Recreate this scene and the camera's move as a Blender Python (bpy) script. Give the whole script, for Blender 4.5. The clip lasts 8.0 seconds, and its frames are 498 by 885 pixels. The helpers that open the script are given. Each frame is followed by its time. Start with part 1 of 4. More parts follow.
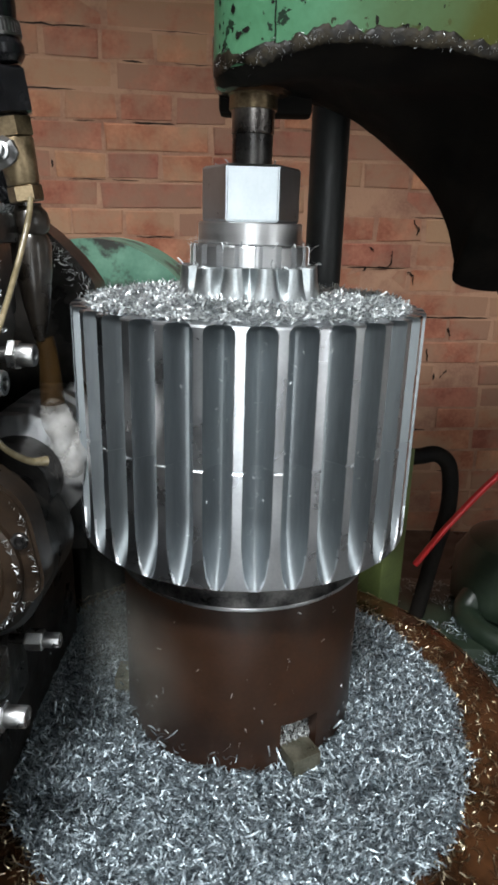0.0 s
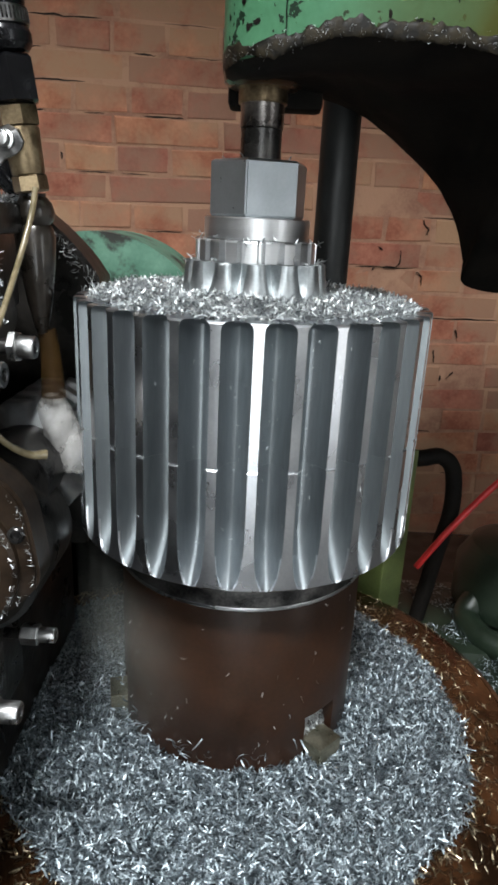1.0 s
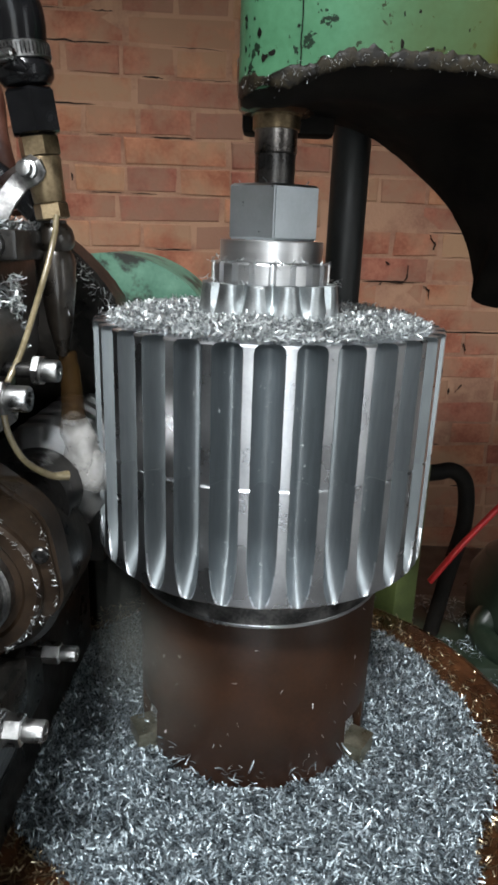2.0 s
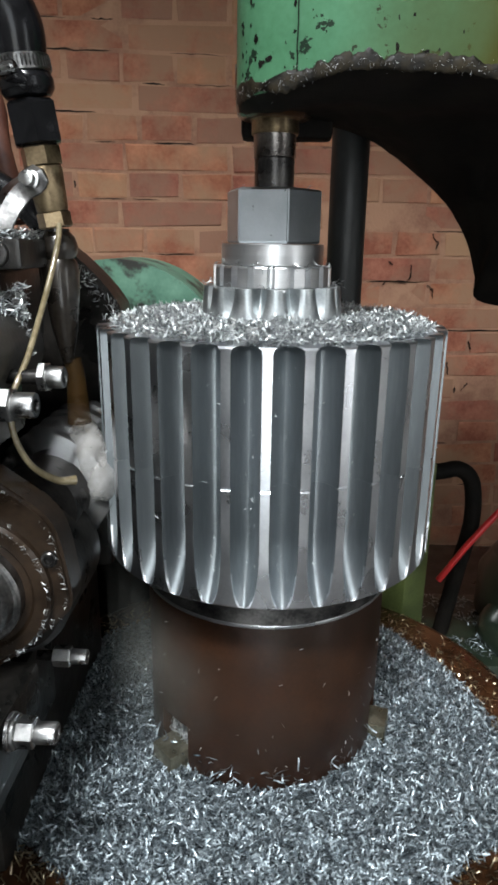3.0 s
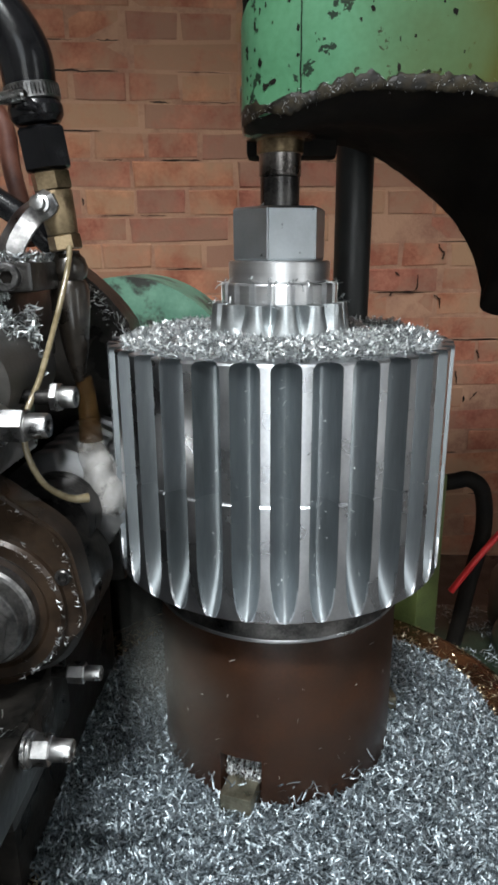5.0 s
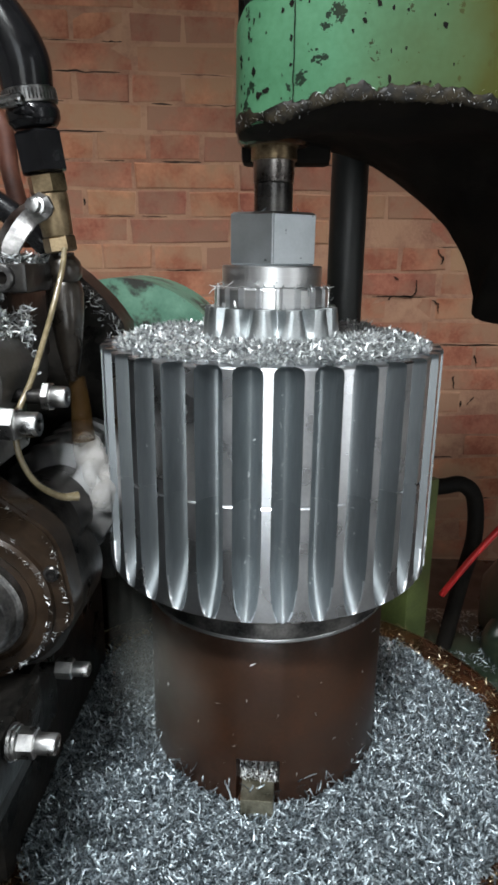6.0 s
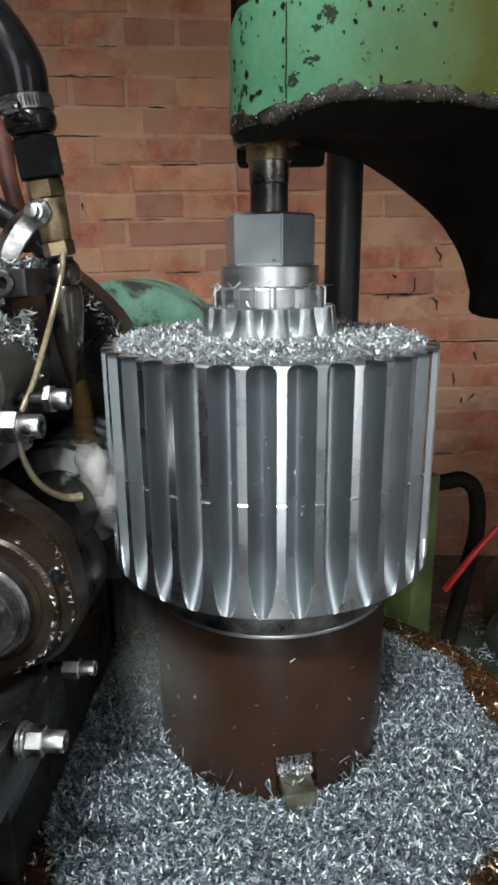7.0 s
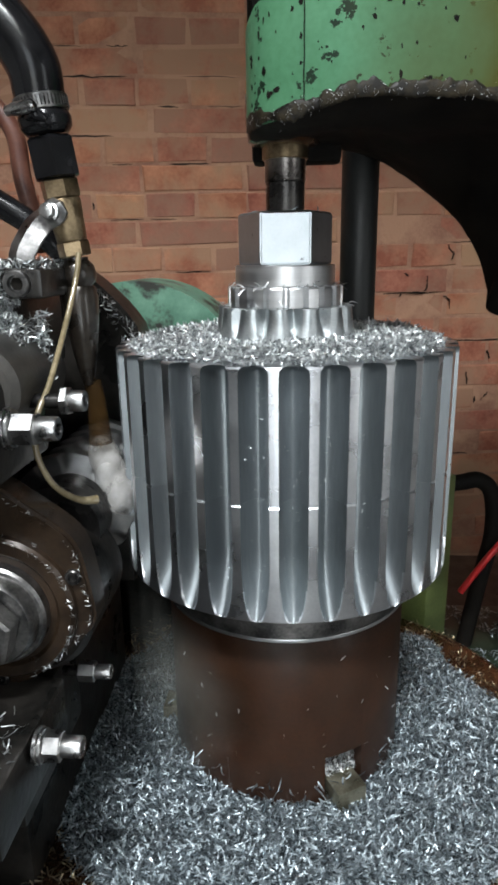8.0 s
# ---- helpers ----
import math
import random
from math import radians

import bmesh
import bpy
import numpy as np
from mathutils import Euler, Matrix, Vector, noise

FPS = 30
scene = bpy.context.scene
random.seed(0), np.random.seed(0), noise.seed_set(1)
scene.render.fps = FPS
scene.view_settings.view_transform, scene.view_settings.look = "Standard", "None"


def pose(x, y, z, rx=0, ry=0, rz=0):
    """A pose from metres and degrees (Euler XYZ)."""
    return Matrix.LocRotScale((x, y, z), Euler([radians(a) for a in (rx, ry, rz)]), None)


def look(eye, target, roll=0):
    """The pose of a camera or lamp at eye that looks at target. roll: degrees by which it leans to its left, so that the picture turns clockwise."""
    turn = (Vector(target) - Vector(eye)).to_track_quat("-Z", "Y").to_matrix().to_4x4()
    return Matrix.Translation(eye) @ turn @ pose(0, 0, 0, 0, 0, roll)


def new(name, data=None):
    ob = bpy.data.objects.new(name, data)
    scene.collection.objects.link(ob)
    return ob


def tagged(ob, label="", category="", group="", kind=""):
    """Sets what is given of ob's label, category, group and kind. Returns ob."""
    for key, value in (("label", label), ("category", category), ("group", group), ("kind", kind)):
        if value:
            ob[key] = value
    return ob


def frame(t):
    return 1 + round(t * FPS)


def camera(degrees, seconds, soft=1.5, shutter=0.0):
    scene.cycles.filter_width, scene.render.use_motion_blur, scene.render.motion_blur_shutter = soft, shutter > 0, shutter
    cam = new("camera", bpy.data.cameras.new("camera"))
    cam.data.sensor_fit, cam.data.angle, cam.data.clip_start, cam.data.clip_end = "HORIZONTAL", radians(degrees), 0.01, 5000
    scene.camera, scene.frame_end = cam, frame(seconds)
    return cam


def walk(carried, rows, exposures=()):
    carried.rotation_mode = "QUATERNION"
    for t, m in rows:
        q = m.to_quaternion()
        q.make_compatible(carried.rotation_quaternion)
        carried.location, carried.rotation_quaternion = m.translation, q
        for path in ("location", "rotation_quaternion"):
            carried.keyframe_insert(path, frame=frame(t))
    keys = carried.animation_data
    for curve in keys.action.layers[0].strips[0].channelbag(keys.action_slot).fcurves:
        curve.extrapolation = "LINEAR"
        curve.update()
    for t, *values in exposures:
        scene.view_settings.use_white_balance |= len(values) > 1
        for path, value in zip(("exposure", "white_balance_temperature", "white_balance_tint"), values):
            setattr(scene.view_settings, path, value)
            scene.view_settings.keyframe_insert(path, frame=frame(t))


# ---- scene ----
cam = camera(42.07, 8.0, soft=3.0, shutter=0.5)
PATH = [
    (0.0, 0.0074, -0.4884, 0.0513, 0.98, -18.17, -1.46),
    (0.5, 0.0050, -0.4865, 0.0503, 1.73, -18.34, -1.86),
    (1.0, 0.0090, -0.4837, 0.0504, 1.75, -18.44, -2.61),
    (1.5, 0.0064, -0.4858, 0.0536, 1.90, -17.80, -2.24),
    (2.0, 0.0023, -0.4884, 0.0552, 2.20, -17.26, -1.90),
    (2.2, 0.0023, -0.4884, 0.0572, 2.12, -17.12, -1.66),
    (3.3, 0.0046, -0.4927, 0.0556, 2.40, -16.98, -0.42),
    (3.5, 0.0046, -0.4927, 0.0570, 2.15, -16.16, -0.33),
    (4.0, 0.0034, -0.4915, 0.0573, 2.82, -17.02, -0.79),
    (4.5, 0.0025, -0.4933, 0.0587, 3.22, -16.46, -0.59),
    (4.7, 0.0025, -0.4933, 0.0590, 3.27, -16.30, -0.10),
    (5.8, 0.0115, -0.5003, 0.0619, 2.84, -15.62, 0.72),
    (6.0, 0.0115, -0.5003, 0.0619, 3.30, -15.95, -0.55),
    (6.5, 0.0129, -0.5040, 0.0652, 3.07, -15.34, -0.03),
    (7.0, 0.0130, -0.5051, 0.0614, 3.19, -15.86, 0.58),
    (7.5, 0.0099, -0.5040, 0.0634, 3.44, -15.53, 0.81),
    (8.0, 0.0078, -0.5001, 0.0617, 3.97, -15.93, 0.89),
]
walk(cam, [(t, pose(x, y, z, 90 + p, r, w)) for t, x, y, z, w, p, r in PATH])

# ---- world and light: a dim workshop lit by lamps in added, unseen openings ----
world = bpy.data.worlds.new("world")
scene.world = world
world.use_nodes = True
wn = world.node_tree.nodes
sky = wn.new("ShaderNodeTexSky")
sky.sky_type, sky.sun_disc, sky.sun_elevation, sky.sun_rotation = "NISHITA", False, radians(40), radians(200)
world.node_tree.links.new(sky.outputs[0], wn["Background"].inputs[0])
wn["Background"].inputs[1].default_value = 0.08
scene.view_settings.exposure = 0.0


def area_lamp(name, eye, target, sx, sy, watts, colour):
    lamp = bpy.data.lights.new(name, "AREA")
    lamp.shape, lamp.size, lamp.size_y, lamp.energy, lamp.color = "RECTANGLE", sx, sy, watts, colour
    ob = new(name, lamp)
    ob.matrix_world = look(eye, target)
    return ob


# Three lamps out of view, added to light the stack from above, front and right.
area_lamp("added_top_light", (-0.25, -2.10, 3.15), (-0.25, -2.099, 0.0), 1.00, 0.25, 250, (0.93, 0.97, 1.0))
area_lamp("added_front_light", (0.18, -2.60, 0.30), (0.18, 0.0, 0.30), 0.85, 2.65, 25, (0.90, 0.96, 1.0))
area_lamp("added_right_light", (2.63, -2.00, 0.20), (0.0, -2.00, 0.20), 0.80, 2.4, 16, (0.95, 0.98, 1.0))


# ---- materials ----
def material(name, c1, c2, rough=0.5, metal=0.0, scale=40.0, bump=0.15, fine=400.0, rough_var=0.12, contrast=(0.35, 0.7),
             coat=0.0, per_piece=0.0, stretch=(1, 1, 1), third=None, third_at=(0.6, 0.68), third_scale=18.0, world_space=False):
    m = bpy.data.materials.new(name)
    m.use_nodes = True
    nt = m.node_tree
    n, link = nt.nodes, nt.links.new
    b = n["Principled BSDF"]
    co = n.new("ShaderNodeTexCoord")
    where = n.new("ShaderNodeNewGeometry").outputs["Position"] if world_space else co.outputs["Object"]
    mp = n.new("ShaderNodeMapping")
    mp.inputs["Scale"].default_value = stretch
    if per_piece and not world_space:                 # no two pieces with the same grain
        info = n.new("ShaderNodeObjectInfo")
        far = n.new("ShaderNodeMath")
        far.operation, far.inputs[1].default_value = "MULTIPLY", 9.0
        link(info.outputs["Random"], far.inputs[0])
        off = n.new("ShaderNodeVectorMath")
        link(where, off.inputs[0])
        link(far.outputs[0], off.inputs[1])
        where = off.outputs[0]
    link(where, mp.inputs["Vector"])
    big = n.new("ShaderNodeTexNoise")
    big.inputs["Scale"].default_value, big.inputs["Detail"].default_value = scale, 6
    link(mp.outputs[0], big.inputs["Vector"])
    small = n.new("ShaderNodeTexNoise")
    small.inputs["Scale"].default_value, small.inputs["Detail"].default_value = fine, 3
    link(mp.outputs[0], small.inputs["Vector"])
    ramp = n.new("ShaderNodeValToRGB")
    ramp.color_ramp.elements[0].position, ramp.color_ramp.elements[1].position = contrast
    ramp.color_ramp.elements[0].color, ramp.color_ramp.elements[1].color = (*c1, 1), (*c2, 1)
    mix = n.new("ShaderNodeMath")
    mix.operation = "MULTIPLY_ADD"
    mix.inputs[1].default_value = 0.35
    link(small.outputs[0], mix.inputs[0])
    sub = n.new("ShaderNodeMath")
    sub.operation = "SUBTRACT"
    link(big.outputs[0], sub.inputs[0])
    sub.inputs[1].default_value = 0.175
    link(sub.outputs[0], mix.inputs[2])
    link(mix.outputs[0], ramp.inputs[0])
    colour = ramp.outputs[0]
    if third:
        pn = n.new("ShaderNodeTexNoise")
        pn.inputs["Scale"].default_value, pn.inputs["Detail"].default_value, pn.inputs["Roughness"].default_value = third_scale, 5, 0.65
        link(where, pn.inputs["Vector"])
        pr = n.new("ShaderNodeMapRange")
        pr.inputs[1].default_value, pr.inputs[2].default_value = third_at
        link(pn.outputs[0], pr.inputs[0])
        tm = n.new("ShaderNodeMix")
        tm.data_type = "RGBA"
        link(pr.outputs[0], tm.inputs[0])
        link(colour, tm.inputs[6])
        tm.inputs[7].default_value = (*third, 1)
        colour = tm.outputs[2]
    if per_piece:
        oi = n.new("ShaderNodeObjectInfo")
        pr2 = n.new("ShaderNodeMapRange")
        pr2.inputs[3].default_value, pr2.inputs[4].default_value = 1 - per_piece, 1 + per_piece
        link(oi.outputs["Random"], pr2.inputs[0])
        hs = n.new("ShaderNodeHueSaturation")
        link(pr2.outputs[0], hs.inputs["Value"])
        hr = n.new("ShaderNodeMapRange")
        hr.inputs[3].default_value, hr.inputs[4].default_value = 0.493, 0.512
        link(oi.outputs["Random"], hr.inputs[0])
        link(hr.outputs[0], hs.inputs["Hue"])
        link(colour, hs.inputs["Color"])
        colour = hs.outputs[0]
    link(colour, b.inputs["Base Color"])
    b.inputs["Metallic"].default_value = metal
    rr = n.new("ShaderNodeMapRange")
    rr.inputs[3].default_value, rr.inputs[4].default_value = max(0.03, rough - rough_var), min(1, rough + rough_var)
    rr.inputs[1].default_value, rr.inputs[2].default_value = 0.3, 0.7
    link(big.outputs[0], rr.inputs[0])
    link(rr.outputs[0], b.inputs["Roughness"])
    b.inputs["Coat Weight"].default_value = coat
    b.inputs["Coat Roughness"].default_value = 0.12
    if bump:
        bp = n.new("ShaderNodeBump")
        bp.inputs["Strength"].default_value, bp.inputs["Distance"].default_value = bump, 0.002
        link(mix.outputs[0], bp.inputs["Height"])
        link(bp.outputs[0], b.inputs["Normal"])
    return m


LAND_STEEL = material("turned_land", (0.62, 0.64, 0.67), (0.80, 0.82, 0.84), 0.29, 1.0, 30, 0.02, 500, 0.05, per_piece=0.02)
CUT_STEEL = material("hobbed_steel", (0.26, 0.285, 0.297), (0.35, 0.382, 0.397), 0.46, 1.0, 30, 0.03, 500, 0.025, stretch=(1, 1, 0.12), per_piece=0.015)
NUT_STEEL = material("nut_steel", (0.44, 0.48, 0.50), (0.51, 0.55, 0.575), 0.40, 1.0, 60, 0.05, 500, 0.02, third=(0.07, 0.07, 0.07), third_at=(0.66, 0.70), third_scale=85)
TURNED = material("turned_steel", (0.56, 0.565, 0.57), (0.68, 0.685, 0.69), 0.36, 1.0, 40, 0.04, 700, 0.08, stretch=(0.2, 0.2, 4))
DARK_STEEL = material("dark_steel", (0.025, 0.024, 0.024), (0.09, 0.085, 0.08), 0.3, 0.8, 50, 0.08, 500, 0.1)
BOLT_STEEL = material("bolt_steel", (0.33, 0.33, 0.33), (0.54, 0.54, 0.53), 0.30, 1.0, 90, 0.05, 800)
QUILL = material("quill_steel", (0.10, 0.09, 0.085), (0.30, 0.28, 0.26), 0.3, 1.0, 60, 0.06, 500, 0.08)
WORN_STEEL = material("worn_steel", (0.10, 0.10, 0.10), (0.34, 0.33, 0.32), 0.36, 1.0, 60, 0.08, 500, 0.1)
HOB_STEEL = material("hob_steel", (0.30, 0.30, 0.30), (0.52, 0.52, 0.51), 0.36, 1.0, 60, 0.05, 600)
OILY_BROWN = material("oily_brown", (0.014, 0.007, 0.0035), (0.075, 0.029, 0.010), 0.28, 0.1, 26, 0.25, 220, 0.14, coat=0.5)
PINION_STEEL = material("oily_bright_steel", (0.36, 0.39, 0.40), (0.58, 0.61, 0.615), 0.40, 1.0, 60, 0.06, 500, 0.1)
BASE_BROWN = material("brown_fixture", (0.016, 0.0072, 0.0038), (0.044, 0.0175, 0.0078), 0.42, 0.0, 12, 0.06, 300, 0.12, coat=0.03, third=(0.022, 0.014, 0.010), third_at=(0.42, 0.75), third_scale=11)
OIL_BLACK = material("oily_black", (0.006, 0.006, 0.0055), (0.026, 0.023, 0.020), 0.36, 0.1, 25, 0.3, 200, 0.15, coat=0.25)
# Near-black for the arm's underside and rear, cracks, bare spots and the looped hose.
NEAR_BLACK = material("near_black", (0.004, 0.0035, 0.003), (0.011, 0.009, 0.007), 0.75, 0.0, 30, 0.2, 200, 0.1)
NOZZLE = material("nozzle_brown", (0.010, 0.008, 0.006), (0.045, 0.036, 0.028), 0.3, 0.3, 40, 0.3, 220, 0.1, coat=0.5)
FLANGE = material("flange_brown", (0.014, 0.0085, 0.0048), (0.046, 0.028, 0.016), 0.34, 0.3, 22, 0.1, 300, 0.1, coat=0.35)
RUBBER = material("black_rubber", (0.004, 0.004, 0.0045), (0.009, 0.009, 0.010), 0.22, 0.0, 60, 0.06, 500, 0.06, coat=0.12)
ROD = material("dull_black_rod", (0.006, 0.007, 0.007), (0.016, 0.018, 0.018), 0.5, 0.0, 40, 0.08, 400, 0.1)
BRASS = material("oily_brass", (0.14, 0.10, 0.058), (0.38, 0.29, 0.175), 0.36, 0.9, 60, 0.1, 500)
TUBE = material("yellow_tube", (0.15, 0.12, 0.065), (0.27, 0.22, 0.13), 0.25, 0.0, 60, 0.05, 500, coat=0.5)
RED = material("red_hose", (0.42, 0.012, 0.012), (0.55, 0.03, 0.03), 0.4, 0.0, 60, 0.05, 500)
WORN_GREEN = material("worn_green_paint", (0.08, 0.19, 0.13), (0.15, 0.30, 0.21), 0.45, 0.0, 30, 0.2, 260, 0.1, third=(0.03, 0.03, 0.025), third_at=(0.50, 0.60), third_scale=26)
GREEN = material("green_paint", (0.052, 0.150, 0.076), (0.080, 0.208, 0.112), 0.42, 0.0, 16, 0.12, 260, 0.1, third=(0.010, 0.022, 0.012), third_at=(0.62, 0.628), third_scale=80)
OLIVE = material("olive_paint", (0.06, 0.08, 0.024), (0.12, 0.15, 0.045), 0.45, 0.0, 20, 0.1, 260, 0.1)
WET_GRIME = material("wet_grease", (0.0045, 0.0034, 0.0018), (0.026, 0.0195, 0.009), 0.55, 0.0, 130, 0.35, 420, 0.2, contrast=(0.42, 0.70))
GRIME = material("grime", (0.008, 0.006, 0.004), (0.050, 0.036, 0.020), 0.55, 0.0, 110, 0.55, 480, 0.15, contrast=(0.4, 0.75), coat=0.04)
DARK_GREEN = material("dark_green_paint", (0.006, 0.012, 0.007), (0.016, 0.026, 0.015), 0.4, 0.0, 25, 0.1, 260)
BRICK = material("brick", (0.24, 0.074, 0.041), (0.43, 0.178, 0.105), 0.9, 0.0, 14, 0.7, 120, 0.05, per_piece=0.19, third=(0.30, 0.160, 0.098), third_at=(0.40, 0.56), third_scale=6, world_space=True)
MORTAR = material("mortar", (0.24, 0.118, 0.075), (0.35, 0.19, 0.122), 0.95, 0.0, 20, 0.9, 160, 0.03, third=(0.37, 0.208, 0.13), third_at=(0.45, 0.55), third_scale=6, world_space=True)
# Pale so that the unseen walls and ceiling bounce light onto the machine.
PLASTER = material("bounce_plaster", (0.34, 0.34, 0.33), (0.48, 0.475, 0.46), 0.9, 0.0, 3, 0.2, 60)
CONCRETE = material("concrete", (0.035, 0.034, 0.032), (0.075, 0.072, 0.068), 0.8, 0.0, 4, 0.3, 80)


def stain_paint(m, colour, x0, x1):
    """Lets an oil-stained colour creep over a paint between two distances along the thing, with a ragged front."""
    n, link = m.node_tree.nodes, m.node_tree.links.new
    co = n.new("ShaderNodeTexCoord")
    sep = n.new("ShaderNodeSeparateXYZ")
    link(co.outputs["Object"], sep.inputs[0])
    ns = n.new("ShaderNodeTexNoise")
    ns.inputs["Scale"].default_value, ns.inputs["Detail"].default_value = 14, 5
    link(co.outputs["Object"], ns.inputs["Vector"])
    add = n.new("ShaderNodeMath")
    add.operation = "MULTIPLY_ADD"
    add.inputs[1].default_value = 0.09
    link(ns.outputs[0], add.inputs[0])
    link(sep.outputs[0], add.inputs[2])
    mr = n.new("ShaderNodeMapRange")
    mr.inputs[1].default_value, mr.inputs[2].default_value = x0 + 0.045, x1 + 0.045
    link(add.outputs[0], mr.inputs[0])
    mix = n.new("ShaderNodeMix")
    mix.data_type = "RGBA"
    base = n["Principled BSDF"].inputs["Base Color"]
    link(mr.outputs[0], mix.inputs[0])
    link(base.links[0].from_socket, mix.inputs[6])
    mix.inputs[7].default_value = (*colour, 1)
    link(mix.outputs[2], base)


for greasy in (WET_GRIME, GRIME, NEAR_BLACK, GREEN, BASE_BROWN, RUBBER, OIL_BLACK):
    greasy.node_tree.nodes["Principled BSDF"].inputs["Specular IOR Level"].default_value = 0.22
GREEN.node_tree.nodes["Principled BSDF"].inputs["Specular IOR Level"].default_value = 0.12
NEAR_BLACK.node_tree.nodes["Principled BSDF"].inputs["Specular IOR Level"].default_value = 0.10
stain_paint(GREEN, (0.052, 0.056, 0.012), 0.030, 0.120)


def chip_material(name, dark, light, rough):
    m = bpy.data.materials.new(name)
    m.use_nodes = True
    n, link = m.node_tree.nodes, m.node_tree.links.new
    b = n["Principled BSDF"]
    geo = n.new("ShaderNodeNewGeometry")
    ramp = n.new("ShaderNodeValToRGB")
    ramp.color_ramp.elements[0].color, ramp.color_ramp.elements[1].color = (*dark, 1), (*light, 1)
    link(geo.outputs["Random Per Island"], ramp.inputs[0])
    link(ramp.outputs[0], b.inputs["Base Color"])
    b.inputs["Metallic"].default_value, b.inputs["Roughness"].default_value = 1.0, rough
    return m


CHIP = chip_material("steel_chips", (0.058, 0.074, 0.084), (0.60, 0.68, 0.72), 0.57)
BRIGHT_CHIP = chip_material("bright_chips", (0.20, 0.22, 0.225), (0.92, 0.94, 0.94), 0.58)
OILY_CHIP = chip_material("oily_chips", (0.18, 0.14, 0.08), (0.60, 0.51, 0.36), 0.36)


OIL = material("cutting_oil", (0.060, 0.032, 0.010), (0.13, 0.070, 0.022), 0.18, 0.0, 60, 0.3, 200, 0.05)
OIL.node_tree.nodes["Principled BSDF"].inputs["Transmission Weight"].default_value = 0.3
OIL.node_tree.nodes["Principled BSDF"].inputs["Alpha"].default_value = 0.5
OIL.node_tree.nodes["Principled BSDF"].inputs["IOR"].default_value = 1.2


# ---- mesh helpers ----
def thing(name, label, category, at=(0, 0, 0), group="", kind=""):
    ob = tagged(new(name), label, category, group, kind)
    ob.empty_display_size = 0.02
    ob.matrix_world = Matrix.Translation(at)
    return ob


def finish(name, bm, mat, sharp=35):
    me = bpy.data.meshes.new(name)
    bm.to_mesh(me)
    bm.free()
    for p in me.polygons:
        p.use_smooth = True
    me.set_sharp_from_angle(angle=radians(sharp))
    me.materials.append(mat)
    return me


def part(name, bm, mat, parent=None, label="", sharp=35):
    ob = new(name, finish(name, bm, mat, sharp))
    if parent:
        ob.parent = parent
    if label:
        ob["label"] = label
    return ob


def solo(name, bm, mat, label, category, group="", kind="", sharp=35):
    return tagged(part(name, bm, mat, None, "", sharp), label, category, group, kind)


def box(x0, x1, y0, y1, z0, z1, bevel=0.002, seg=2, bm=None):
    bm = bm or bmesh.new()
    tmp = bmesh.new()
    bmesh.ops.create_cube(tmp, size=1)
    for v in tmp.verts:
        v.co = Vector(((x0 + x1) / 2 + v.co.x * (x1 - x0), (y0 + y1) / 2 + v.co.y * (y1 - y0), (z0 + z1) / 2 + v.co.z * (z1 - z0)))
    if bevel:
        bmesh.ops.bevel(tmp, geom=tmp.edges[:], offset=bevel, segments=seg, affect="EDGES", profile=0.6)
    return merge(bm, tmp)


def merge(bm, tmp, m=None):
    if m:
        bmesh.ops.transform(tmp, matrix=m, verts=tmp.verts)
    me = bpy.data.meshes.new("tmp")
    tmp.to_mesh(me)
    tmp.free()
    bm.from_mesh(me)
    bpy.data.meshes.remove(me)
    return bm


def lathe(profile, seg=48, m=None, bm=None, sides=None):
    """A turned solid round z from (radius, height) pairs; sides=6 gives a hexagon."""
    seg = sides or seg
    tmp = bmesh.new()
    rings = []
    for r, z in profile:
        rings.append([tmp.verts.new((r * math.cos(2 * math.pi * k / seg), r * math.sin(2 * math.pi * k / seg), z)) for k in range(seg)])
    for a, b in zip(rings, rings[1:]):
        for k in range(seg):
            tmp.faces.new((a[k], a[(k + 1) % seg], b[(k + 1) % seg], b[k]))
    tmp.faces.new(rings[0][::-1])
    tmp.faces.new(rings[-1])
    bmesh.ops.recalc_face_normals(tmp, faces=tmp.faces[:])
    return merge(bm or bmesh.new(), tmp, m)


def rod(r, z0, z1, c=0.001):
    return [(r - c, z0), (r, z0 + c), (r, z1 - c), (r - c, z1)]


def along(a, b):
    """The pose that lays the z axis from a to b."""
    d = Vector(b) - Vector(a)
    return Matrix.Translation(a) @ d.to_track_quat("Z", "Y").to_matrix().to_4x4()


